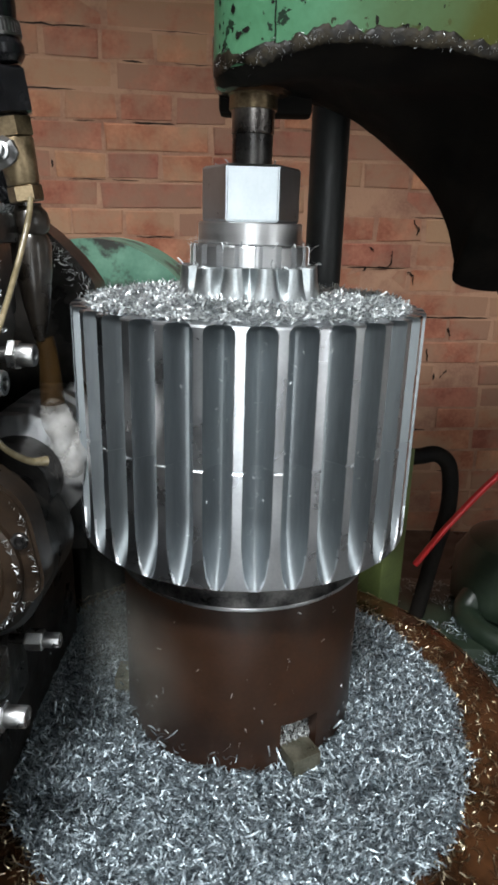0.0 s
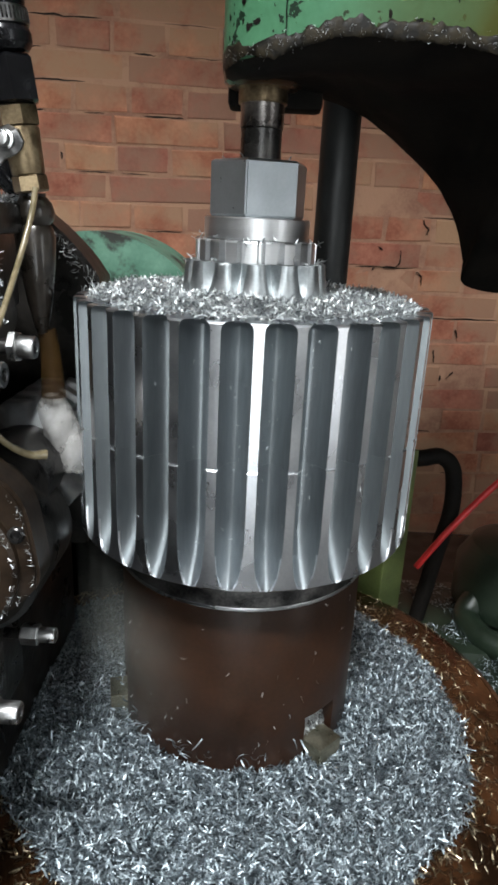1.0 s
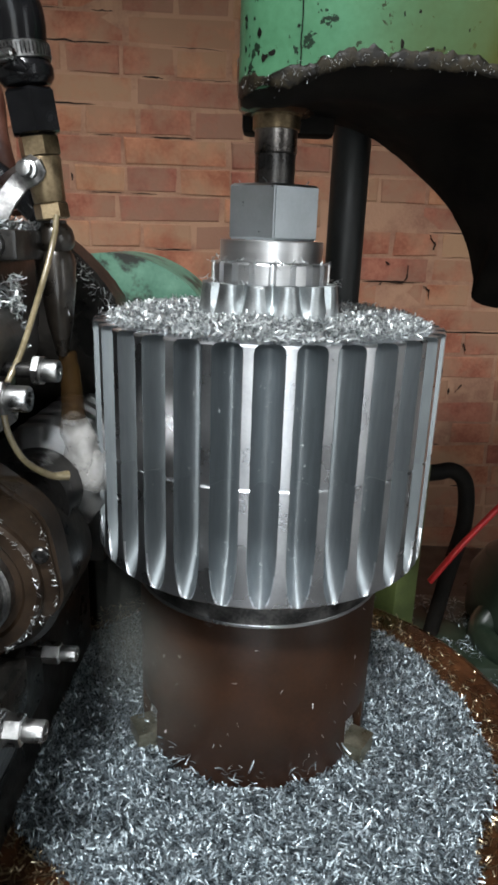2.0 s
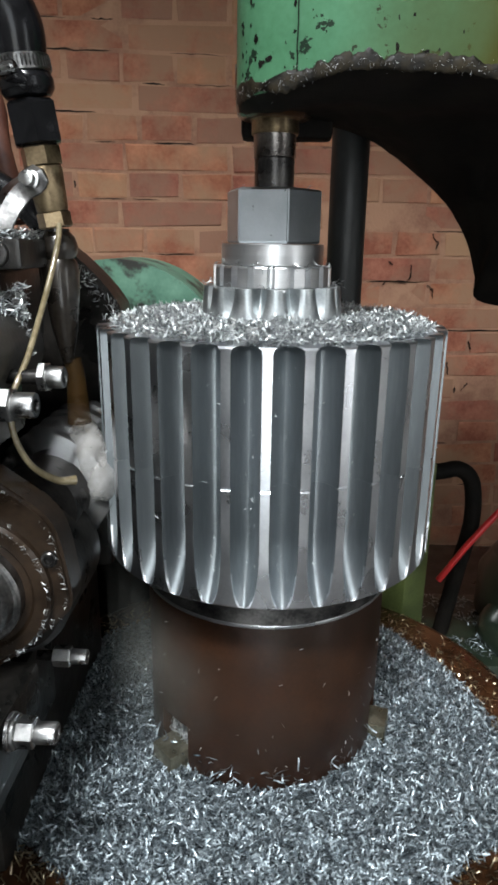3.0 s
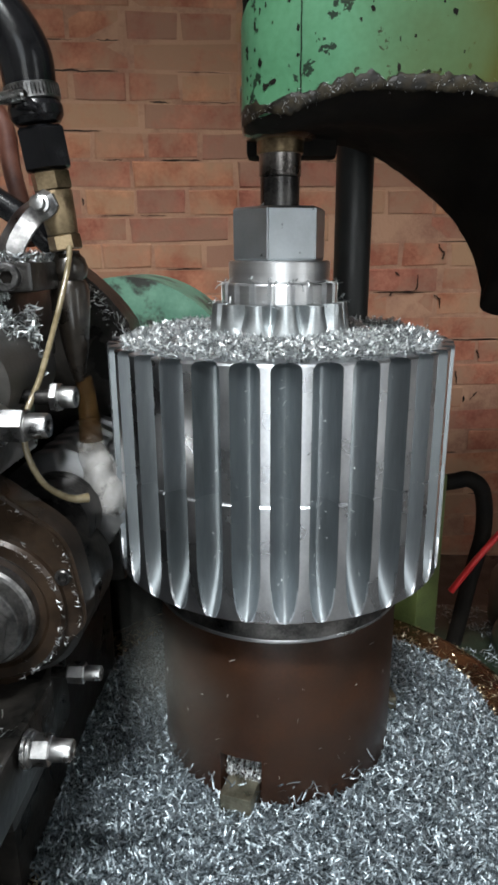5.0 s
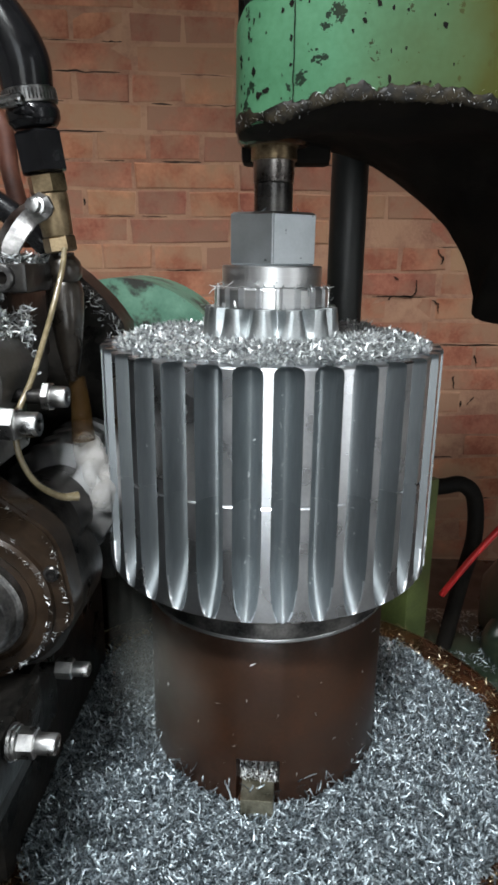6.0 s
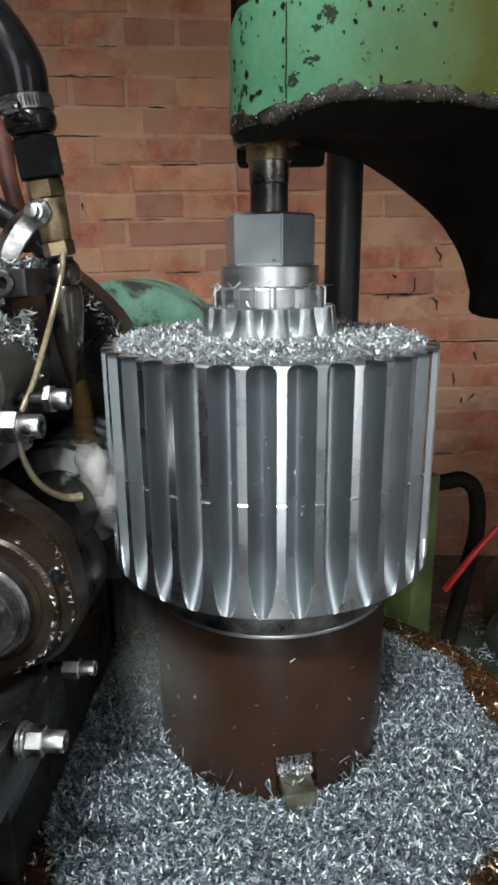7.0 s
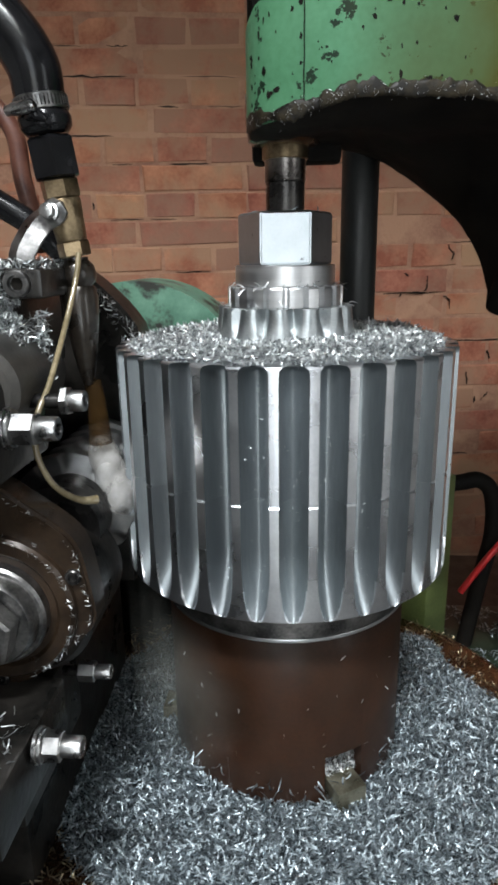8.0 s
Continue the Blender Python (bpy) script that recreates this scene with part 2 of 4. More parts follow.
def tube(points, radius, seg=14, steps=8, bm=None):
    """A round hose through points; radius is a number or one for each point."""
    P = [Vector(p) for p in points]
    rad = radius if isinstance(radius, (list, tuple)) else [radius] * len(P)
    line = []
    for i in range(len(P) - 1):
        a, b, c, d = P[max(i - 1, 0)], P[i], P[i + 1], P[min(i + 2, len(P) - 1)]
        for s in range(steps):
            u = s / steps
            q = 0.5 * (2 * b + (c - a) * u + (2 * a - 5 * b + 4 * c - d) * u * u + (3 * b - a - 3 * c + d) * u ** 3)
            line.append((q, rad[i] + (rad[i + 1] - rad[i]) * u))
    line.append((P[-1], rad[-1]))
    tmp = bmesh.new()
    rings, up = [], Vector((0.3, 0.2, 1)).normalized()
    for i, (q, r) in enumerate(line):
        d = (line[min(i + 1, len(line) - 1)][0] - line[max(i - 1, 0)][0]).normalized()
        side = d.cross(up).normalized()
        up = side.cross(d).normalized()
        rings.append([tmp.verts.new(q + r * (math.cos(2 * math.pi * k / seg) * side + math.sin(2 * math.pi * k / seg) * up)) for k in range(seg)])
    for a, b in zip(rings, rings[1:]):
        for k in range(seg):
            tmp.faces.new((a[k], a[(k + 1) % seg], b[(k + 1) % seg], b[k]))
    tmp.faces.new(rings[0][::-1])
    tmp.faces.new(rings[-1])
    bmesh.ops.recalc_face_normals(tmp, faces=tmp.faces[:])
    return merge(bm or bmesh.new(), tmp)


def grid_mesh(rows, close=False):
    """A skin over rows of points; close joins each row's end to its start."""
    bm = bmesh.new()
    V = [[bm.verts.new(p) for p in row] for row in rows]
    n = len(V[0])
    for a, b in zip(V, V[1:]):
        for k in range(n if close else n - 1):
            bm.faces.new((a[k], a[(k + 1) % n], b[(k + 1) % n], b[k]))
    return bm, V


def chips(name, places, mat, size=0.0075, seed=3, lift=0.35, parent=None):
    """Many curled slivers as one mesh: places are (x, y, z)."""
    rng = random.Random(seed)
    verts, faces = [], []
    for x, y, z in places:
        length, width = size * rng.uniform(0.7, 1.5), size * rng.uniform(0.10, 0.18)
        curl = rng.uniform(0.4, 2.2) * rng.choice((-1, 1))
        rot = Euler((rng.gauss(0, lift), rng.gauss(0, lift), rng.uniform(0, 6.28))).to_matrix()
        twist = rng.gauss(0, 0.5)
        i = len(verts)
        for k in range(4):
            u = k / 3 - 0.5
            a = curl * u
            c = Vector((length * math.sin(a) / curl, 0, length * (1 - math.cos(a)) / curl))
            w = Vector((0, math.cos(twist * u), math.sin(twist * u))) * width / 2 * (1 - 0.5 * abs(u) * 1.2)
            for s in (-1, 1):
                verts.append(rot @ (c + w * s) + Vector((x, y, z)))
        for k in range(3):
            j = i + 2 * k
            faces.append((j, j + 1, j + 3, j + 2))
    me = bpy.data.meshes.new(name)
    me.from_pydata([tuple(v) for v in verts], [], faces)
    me.materials.append(mat)
    ob = new(name, me)
    if parent:
        ob.parent = parent
    return ob


# ---- the room ----
WALL_TILT = math.degrees(math.atan(0.14))
WALL = pose(0, 1.21, 0, 0, 0, WALL_TILT)          # local x along the wall, local y into it
FLOOR_Z = -1.05


def room():
    solo("floor", box(-2.6, 2.6, -2.6, 2.2, FLOOR_Z - 0.1, FLOOR_Z, 0), CONCRETE, "dark oil-stained concrete workshop floor", "floor", kind="structure")
    bm = bmesh.new()                               # unseen ceiling; its deep well is added to keep light off the wall's top
    for b in ((-2.6, 2.6, -2.6, -2.5), (-2.6, 2.6, -1.12, 2.2), (-2.6, -0.90, -2.5, -1.12), (0.40, 2.6, -2.5, -1.12)):
        box(b[0], b[1], b[2], b[3], 2.3, 2.4, 0, bm=bm)
    for b in ((-1.00, -0.90, -2.6, -1.00), (0.40, 0.50, -2.6, -1.00), (-0.90, 0.40, -2.6, -2.5), (-0.90, 0.40, -1.12, -1.00)):
        box(b[0], b[1], b[2], b[3], 2.4, 3.2, 0, bm=bm)
    solo("ceiling", bm, PLASTER, "plain grey workshop ceiling with an added well that limits the top light", "ceiling", kind="structure")
    solo("wall_west", box(-2.7, -2.6, -2.6, 2.2, FLOOR_Z, 2.3, 0), PLASTER, "plain workshop wall, pale to bounce light", "wall", kind="structure")
    bm = bmesh.new()                               # walls with added openings for the unseen front and right lamps
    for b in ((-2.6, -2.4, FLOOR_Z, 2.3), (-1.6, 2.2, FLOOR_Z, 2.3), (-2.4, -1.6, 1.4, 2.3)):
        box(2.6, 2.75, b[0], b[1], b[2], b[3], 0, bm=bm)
    solo("wall_east", bm, PLASTER, "plain pale workshop wall with an added side opening", "wall", kind="structure")
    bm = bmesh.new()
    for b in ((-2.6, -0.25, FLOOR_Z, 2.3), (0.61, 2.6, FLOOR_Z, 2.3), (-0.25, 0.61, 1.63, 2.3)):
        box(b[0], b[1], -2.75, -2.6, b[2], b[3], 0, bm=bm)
    solo("wall_south", bm, PLASTER, "plain pale workshop wall with an added tall opening", "wall", kind="structure")
    back = solo("wall_north", box(-2.9, 2.9, 0.0014, 0.25, FLOOR_Z, 2.3, 0), MORTAR, "old brick wall with smeared sandy mortar", "wall", kind="structure")
    back.matrix_world = WALL
    return back


wall_north = room()


# ---- the turning stack: fixture, two gears, toothed rings, collar, nut ----
R_TIP, TEETH, GEAR_H, JOINT = 0.128, 33, 0.1677, 0.0868
PITCH = 2 * math.pi / TEETH
DEPTH, HALF_GAP = 0.0165, radians(4.15)
HOB_R = 0.045
HOB_X, HOB_Z = -(R_TIP - DEPTH) - HOB_R, -0.1170
PLATE_X = -0.1635
LAND_AT = radians(-90.89)


RUN_Z = -0.1250


def runout(z):
    """How much shallower the gap is at height z: low down the hob has not cut to full depth, and at the top the edge is rolled over."""
    if z > -0.005:
        return 0.0080 * (1 + z / 0.005) ** 2
    return DEPTH * 0.92 * min(1.0, max(0.0, (RUN_Z - z) / (RUN_Z + GEAR_H))) ** 1.9


def gap_rise(a):
    """The share of the tooth's depth at an angle from the middle of the gap: a round hollow that steepens to the land."""
    u = a / HALF_GAP
    return 0.60 * u ** 1.75 + 0.40 * u ** 5


def gap_edge(share):
    """The angle at which the gap reaches that share of its depth."""
    lo, hi = 0.0, HALF_GAP
    for _ in range(40):
        mid = (lo + hi) / 2
        lo, hi = (mid, hi) if gap_rise(mid) < share else (lo, mid)
    return lo


def gear(z1, z0, name):
    """A spur gear between two heights: a rim and its teeth, the gaps following the hob's run-out, the tips chamfered."""
    g = thing(name, "bright freshly hobbed steel spur gear on the arbor", "gear", (0, 0, z0), "stacked gears")
    inner, seat, c = 0.040, 0.104, 0.0012
    rim = part("rim", lathe([(inner, z0), (seat, z0), (seat, z1), (inner, z1), (inner, z0)], 99), LAND_STEEL, g)
    rim.location = (0, 0, -z0)
    levels = [z1, z1 - c, z1 - 0.0026, z1 - 0.0038, z1 - 0.0052, z1 - 0.02]
    steps = 16
    for k in range(1, steps + 1):
        levels.append(z1 - 0.02 + (z0 + c - z1 + 0.02) * k / steps)
    levels.append(z0)
    shares = [0, 0.15, 0.30, 0.45, 0.58, 0.70, 0.80, 0.88, 0.95, 1]
    rows = []
    for z in levels:
        s = runout(z)
        tip = R_TIP - (c * 0.9 if z in (z1, z0) else 0)
        edge = gap_edge((tip - (R_TIP - DEPTH + s)) / DEPTH)
        half = []
        for u in shares:                               # from the middle of the gap to the edge of the land
            a = u * edge
            half.append((min(tip, R_TIP - DEPTH + s + DEPTH * gap_rise(a)), a - PITCH / 2))
        row = half + [(tip, -(PITCH / 2 - edge) / 3), (tip, (PITCH / 2 - edge) / 3)] + [(r, -a) for r, a in reversed(half)]
        rows.append([(r * math.cos(a), r * math.sin(a), z - z0) for r, a in row])
    angles = [math.atan2(p[1], p[0]) for p in rows[0]]
    rows.insert(0, [((seat - 0.001) * math.cos(a), (seat - 0.001) * math.sin(a), z1 - z0) for a in angles])
    rows.append([((seat - 0.001) * math.cos(a), (seat - 0.001) * math.sin(a), 0) for a in angles])
    bm, _ = grid_mesh(rows)
    bmesh.ops.recalc_face_normals(bm, faces=bm.faces[:])
    if sum(f.normal.dot(Vector((f.calc_center_median().x, f.calc_center_median().y, 0))) for f in bm.faces) < 0:
        bmesh.ops.reverse_faces(bm, faces=bm.faces[:])
    bm.faces.index_update()
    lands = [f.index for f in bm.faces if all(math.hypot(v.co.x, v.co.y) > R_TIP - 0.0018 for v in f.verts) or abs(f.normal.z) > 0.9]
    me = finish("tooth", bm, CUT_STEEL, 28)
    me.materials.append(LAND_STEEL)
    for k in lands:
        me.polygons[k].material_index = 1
    for t in range(TEETH):
        o = new("tooth", me)
        o.parent = g
        o.rotation_euler = (0, 0, LAND_AT + PITCH * t)
    return g


def toothed(n, r0, r1, z0, z1, share, flare, name, label):
    """A small ring with n square teeth; flare spreads the tooth feet."""
    rows = []
    for z, f in ((z1, 0.0), (z1 - 0.0012, 0.0), (z0 + (z1 - z0) * 0.45, flare * 0.25), (z0, flare)):
        row = []
        for t in range(n):
            a0 = 2 * math.pi * t / n
            w = 2 * math.pi / n
            h = share * (1 + f)
            for u, r in ((-h / 2, r0), (-h / 2 * 0.86, r1), (-h / 6, r1), (h / 6, r1), (h / 2 * 0.86, r1), (h / 2, r0), (0.5 - 0.06, r0 - 0.001 * (1 - f)), (0.5 + 0.06, r0 - 0.001 * (1 - f))):
                rr = r - (0.0008 if z == z1 else 0)
                row.append((rr * math.cos(a0 + u * w), rr * math.sin(a0 + u * w), z))
        rows.append(row)
    bm, V = grid_mesh(rows, close=True)
    bm.faces.new(V[0])
    bm.faces.new(V[-1][::-1])
    bmesh.ops.recalc_face_normals(bm, faces=bm.faces[:])
    return solo(name, bm, TURNED, label, "toothed ring", sharp=30)


def fixture():
    f = thing("work_fixture", "brown oily cylindrical clamping fixture under the gears", "fixture", (0, 0, -0.358))
    angles = []
    for k in range(3):
        mid = -180 + 120 * k
        angles += [mid - 9.75, mid - 9.7, mid - 5, mid, mid + 5, mid + 9.7, mid + 9.75] + [mid + 9.75 + 100.5 * j / 42 for j in range(1, 42)]
    rows = []
    for r, z, notch in ((0.094, -0.358, 1), (0.0975, -0.349, 1), (0.0975, -0.3031, 1), (0.0975, -0.3029, 0), (0.0975, -0.2015, 0), (0.0965, -0.1995, 0), (0.02, -0.1995, 0)):
        row = []
        for a in angles:
            near = abs((a + 180) % 120 - 0) < 9.72 or abs((a + 180) % 120 - 120) < 9.72
            rr = 0.085 if notch and near else r
            row.append((rr * math.cos(radians(a)), rr * math.sin(radians(a)), z))
        rows.append(row)
    bm, _ = grid_mesh(rows, close=True)
    bmesh.ops.recalc_face_normals(bm, faces=bm.faces[:])
    body = part("body", bm, BASE_BROWN, f, sharp=30)
    body.location = (0, 0, 0.358)
    ring = part("spacer_ring", lathe(rod(0.0993, -0.1992, -0.1679, 0.0015), 128), WORN_STEEL, f, "grey steel spacer ring")
    ring.location = (0, 0, 0.358)
    lip = part("ring_lip", lathe([(0.0985, -0.1996), (0.1000, -0.1996), (0.1003, -0.1985), (0.1000, -0.1972), (0.0985, -0.1972)], 128), LAND_STEEL, ring, "bright worn edge")
    foot = part("foot_ring", lathe([(0.0985, -0.3582), (0.1035, -0.3582), (0.1035, -0.347), (0.1025, -0.346), (0.0985, -0.346)], 128), OILY_BROWN, f, "thin oily foot ring")
    foot.location = (0, 0, 0.358)
    rng, places = random.Random(71), []
    for _ in range(170):                           # crumbs stuck to the oily wall, most of them low down
        a, r = rng.uniform(0, 2 * math.pi), 0.0985
        places.append((r * math.cos(a), r * math.sin(a), 0.012 + 0.140 * rng.random() ** 2.6))
    for _ in range(60):                            # and in the corner under the gear
        a = rng.uniform(0, 2 * math.pi)
        places.append((0.1000 * math.cos(a), 0.1000 * math.sin(a), 0.187 - abs(rng.gauss(0, 0.004))))
    tagged(chips("stuck_speck", places, BRIGHT_CHIP, 0.0034, 72, 1.3, f), kind="stuff")
    for k in range(3):
        a = radians(-180 + 120 * k)
        m = pose(0, 0, 0.358, 0, 0, math.degrees(a))
        lug = part("lug", box(0.0875, 0.1100, -0.0125, 0.0125, -0.351, -0.3275, 0.0012, 2), DARK_KHAKI, f, "oily square steel driving lug")
        lug.matrix_local = m
        rng = random.Random(40 + k)
        places = []
        for _ in range(420):
            u = rng.random()
            places.append((0.0865 + 0.004 * u * u, rng.uniform(-0.0145, 0.0145), -0.3055 - 0.0205 * u + rng.uniform(-0.002, 0)))
        fill = chips("chip_fill", places, BRIGHT_CHIP, 0.0045, 50 + k, 1.2, f)
        fill.matrix_local = m
    return f


DARK_KHAKI = material("khaki_steel", (0.15, 0.14, 0.10), (0.30, 0.28, 0.21), 0.36, 0.8, 70, 0.1, 500)
fixture_ob = fixture()
gear_lower = gear(-JOINT - 0.00005, -GEAR_H, "gear")
gear_upper = gear(0.0, -JOINT, "gear")


def pinion_gear():
    """A pinion whose teeth flare to the foot, where the gaps between them run out."""
    g = thing("pinion", "bright steel pinion with flared teeth, standing on the gears", "gear", (0, 0, 0.0002))
    part("hub", lathe([(0.030, 0.0), (0.0400, 0.0), (0.0400, 0.0262), (0.030, 0.0262)], 52), TURNED, g)
    w, h = math.pi / 13, 0.0268
    rows = [[(0.036 * math.cos(w * u), 0.036 * math.sin(w * u), h) for u in (-1, -0.97, -0.8, -0.6, -0.4, -0.2, 0, 0.2, 0.4, 0.6, 0.8, 0.97, 1)]]
    for k in range(13):
        z = h - (0 if k < 2 else h * (k - 1) / 11)
        down = 1 - z / h                               # 0 at the top, 1 at the foot
        tip = 0.0500 + 0.0028 * down - (0.0009 if k == 0 else 0)
        root = min(tip - 0.0003, 0.0402 + 0.0125 * down ** 1.7)
        gap = 0.44 * (1 - down ** 1.8) + 0.015
        row = []
        for u in (-1, -0.97, -0.8, -0.6, -0.4, -0.2, 0, 0.2, 0.4, 0.6, 0.8, 0.97, 1):
            s = abs(u)
            edge = 1 - gap
            if s >= 0.97:
                a, r = s, root
            else:
                a = edge * s / 0.8
                r = tip - 0.0024 * (s / 0.8) ** 2.5
            a = math.copysign(a, u) * w
            row.append((r * math.cos(a), r * math.sin(a), z))
        rows.append(row)
    bm, _ = grid_mesh(rows)
    bmesh.ops.recalc_face_normals(bm, faces=bm.faces[:])
    if sum(f.normal.x for f in bm.faces) < 0:
        bmesh.ops.reverse_faces(bm, faces=bm.faces[:])
    me = finish("tooth", bm, PINION_STEEL, 25)
    for t in range(13):
        o = new("tooth", me)
        o.parent = g
        o.rotation_euler = (0, 0, 2 * w * t + radians(8.2))
    return g


pinion = pinion_gear()
ring_ob = toothed(20, 0.0372, 0.0430, 0.0272, 0.0412, 0.70, 0.0, "lock_ring", "narrow bright steel ring with notched rim")
collar = solo("collar", lathe(rod(0.0370, 0.0414, 0.0562, 0.0008), 96), TURNED, "plain turned steel collar under the nut", "collar")


def nut():
    n = thing("hex_nut", "large grey steel hexagon nut on the arbor", "nut", (0, 0, 0.0564))
    bm = lathe([(0.0330, 0.0), (0.0346, 0.0016), (0.0346, 0.0345), (0.0322, 0.0362)], sides=6)
    upright = [e for e in bm.edges if abs(e.verts[0].co.z - e.verts[1].co.z) > 0.02]
    bmesh.ops.bevel(bm, geom=upright, offset=0.0009, segments=2, affect="EDGES")
    body = part("body", bm, NUT_STEEL, n)
    body.rotation_euler = (0, 0, radians(-117.4))
    for k, a in enumerate((1.2, 1.5, 2.9, 4.0, 5.4)):
        chips("chip", [(0.024 * math.cos(a), 0.024 * math.sin(a), 0.0372)], CHIP, 0.007, 9 + k, 0.9, n)
    return n


nut_ob = nut()
chip_rng = random.Random(17)


def heap(r, a):
    """The height of the chips lying on the gears at radius r, angle a."""
    lump = 0.5 + 0.5 * noise.noise((3 * math.cos(a), 3 * math.sin(a), r * 40))
    edge = max(0.0, min(1.0, (0.119 - r) / 0.022)) * max(0.0, min(1.0, (r - 0.044) / 0.02))
    return edge * (0.002 + 0.009 * lump)


def gear_chips():
    places = []
    for _ in range(9500):
        r = math.sqrt(chip_rng.uniform(0.05 ** 2, 0.1175 ** 2))
        a = chip_rng.uniform(0, 2 * math.pi)
        places.append((r * math.cos(a), r * math.sin(a), 0.0015 + heap(r, a) * math.sqrt(chip_rng.uniform(0.15, 1))))
    for _ in range(80):                           # strands caught on the rings above
        a = chip_rng.uniform(0, 2 * math.pi)
        r, z = chip_rng.choice(((0.0405, 0.0425), (0.0440, 0.0395), (0.0475, 0.0285), (0.0505, 0.0265)))
        places.append(((r + chip_rng.gauss(0, 0.001)) * math.cos(a), r * math.sin(a), z + abs(chip_rng.gauss(0, 0.001))))
    return tagged(chips("chip_heap", places, BRIGHT_CHIP, 0.0076, 21, 0.42), "bright curled steel chips heaped on the gear", "metal chips", kind="stuff")


chip_heap = gear_chips()


def tooth_specks():
    """Loose crumbs that cling to the gear's tooth gaps and ride round with it."""
    rng = random.Random(77)
    places = []
    for _ in range(900):
        t, z = rng.randrange(TEETH), -rng.uniform(0.01, 0.15)
        a = LAND_AT + PITCH * (t + 0.5) + rng.gauss(0, 0.4) * HALF_GAP
        off = abs(a - LAND_AT - PITCH * (t + 0.5)) / HALF_GAP
        r = min(R_TIP, R_TIP - DEPTH + runout(z) + DEPTH * gap_rise(off * HALF_GAP)) + 0.0006
        places.append((r * math.cos(a), r * math.sin(a), z))
    for t in range(TEETH * 4):
        a = LAND_AT + PITCH * (t // 4) + rng.gauss(0, 0.016)
        places.append(((R_TIP - 0.0004) * math.cos(a), (R_TIP - 0.0004) * math.sin(a), -JOINT + rng.gauss(0, 0.0008)))
    return tagged(chips("chip_crumbs", places, BRIGHT_CHIP, 0.0026, 31, 1.5), "tiny steel crumbs clinging to the gear teeth", "metal chips", kind="stuff")


speck_ob = tooth_specks()


# ---- the tailstock arm over the stack ----
def arm():
    a = thing("tailstock", "green painted cast arm with chipped paint, black underneath", "machine arm", (0.05, 0.0, 0.14))
    back = Matrix.Translation((-0.05, 0.0, -0.14))
    front = [(-0.0245, -0.020, 0.146), (-0.0225, -0.055, 0.140), (-0.008, -0.076, 0.139), (0.020, -0.083, 0.1455), (0.045, -0.085, 0.1505), (0.090, -0.085, 0.1500),
             (0.125, -0.084, 0.146), (0.160, -0.080, 0.139), (0.22, -0.070, 0.120), (0.32, -0.05, 0.08), (0.60, 0.02, -0.05)]
    rear = [(-0.0245, 0.030, 0.150), (0.0, 0.034, 0.143), (0.0355, 0.036, 0.1405), (0.0727, 0.060, 0.134), (0.11, 0.090, 0.117), (0.148, 0.110, 0.0906),
            (0.1715, 0.120, 0.060), (0.1850, 0.127, 0.028), (0.1975, 0.134, 0.006), (0.32, 0.18, -0.012), (0.60, 0.30, -0.10)]

    def fine(line, n=6):
        P, out = [Vector(p) for p in line], []
        for i in range(len(P) - 1):
            p0, p1, p2, p3 = P[max(i - 1, 0)], P[i], P[i + 1], P[min(i + 2, len(P) - 1)]
            for k in range(n):
                u = k / n
                out.append(0.5 * (2 * p1 + (p2 - p0) * u + (2 * p0 - 5 * p1 + 4 * p2 - p3) * u * u + (3 * p1 - p0 - 3 * p2 + p3) * u ** 3))
        return out + [P[-1]]

    F, B = fine(front), fine(rear)
    # Unseen height and the far end at x 0.60 are added to shade the wall.
    top = 0.80

    def wob(p, k):
        return 0.0022 * noise.noise((p.x * 70, p.z * 70, k)) + 0.001 * noise.noise((p.x * 260, p.z * 260, k))

    # painted front skin, from the ragged lower paint line up
    rows = []
    paint_top = [(-0.0245, 0.194), (-0.0225, 0.198), (-0.015, 0.204), (-0.008, 0.206), (0.02, 0.208), (0.035, 0.212), (0.05, 0.225), (0.062, 0.30), (0.07, top), (0.7, top)]

    def crown(p):
        for (x0, z0), (x1, z1) in zip(paint_top, paint_top[1:]):
            if p.x <= x1:
                return z0 + (z1 - z0) * max(0.0, (p.x - x0) / (x1 - x0)) + 0.0025 * noise.noise((p.x * 150, 0, 4)) * (p.x < 0.06)
        return top

    for z in (0.0, 0.1, 0.2, 0.35, 0.5, 0.65, 0.8, 0.9, 1.0):
        rows.append([(p.x, p.y + 0.001, p.z + (crown(p) - p.z) * z) for p in F])
    rows.append([(p.x * 0.9 + 0.008, p.y + 0.012, crown(p) + 0.002) for p in F])
    bm, _ = grid_mesh(rows)
    bmesh.ops.recalc_face_normals(bm, faces=bm.faces[:])
    o = part("painted_face", bm, GREEN, a, "chipped green paint")
    o.matrix_local = back
    bm, _ = grid_mesh([[(p.x * 0.9 + 0.008, p.y + 0.012, z) for p in F] for z in (0.17, top)] + [[(p.x, p.y, top) for p in B]])
    bmesh.ops.recalc_face_normals(bm, faces=bm.faces[:])
    o = part("bare_upper_face", bm, GRIME, a, "bare oily casting above the paint")
    o.matrix_local = back
    for bx, bz in ((-0.004, 0.212), (0.028, 0.218)):
        o = part("bolt_head", lathe([(0.0055, 0), (0.0055, 0.005), (0.0048, 0.006)], m=along((bx, -0.062, bz), (bx, -0.09, bz)), sides=6), DARK_STEEL, a, "dark steel bolt head")
        o.matrix_local = back
    seam = bmesh.new()
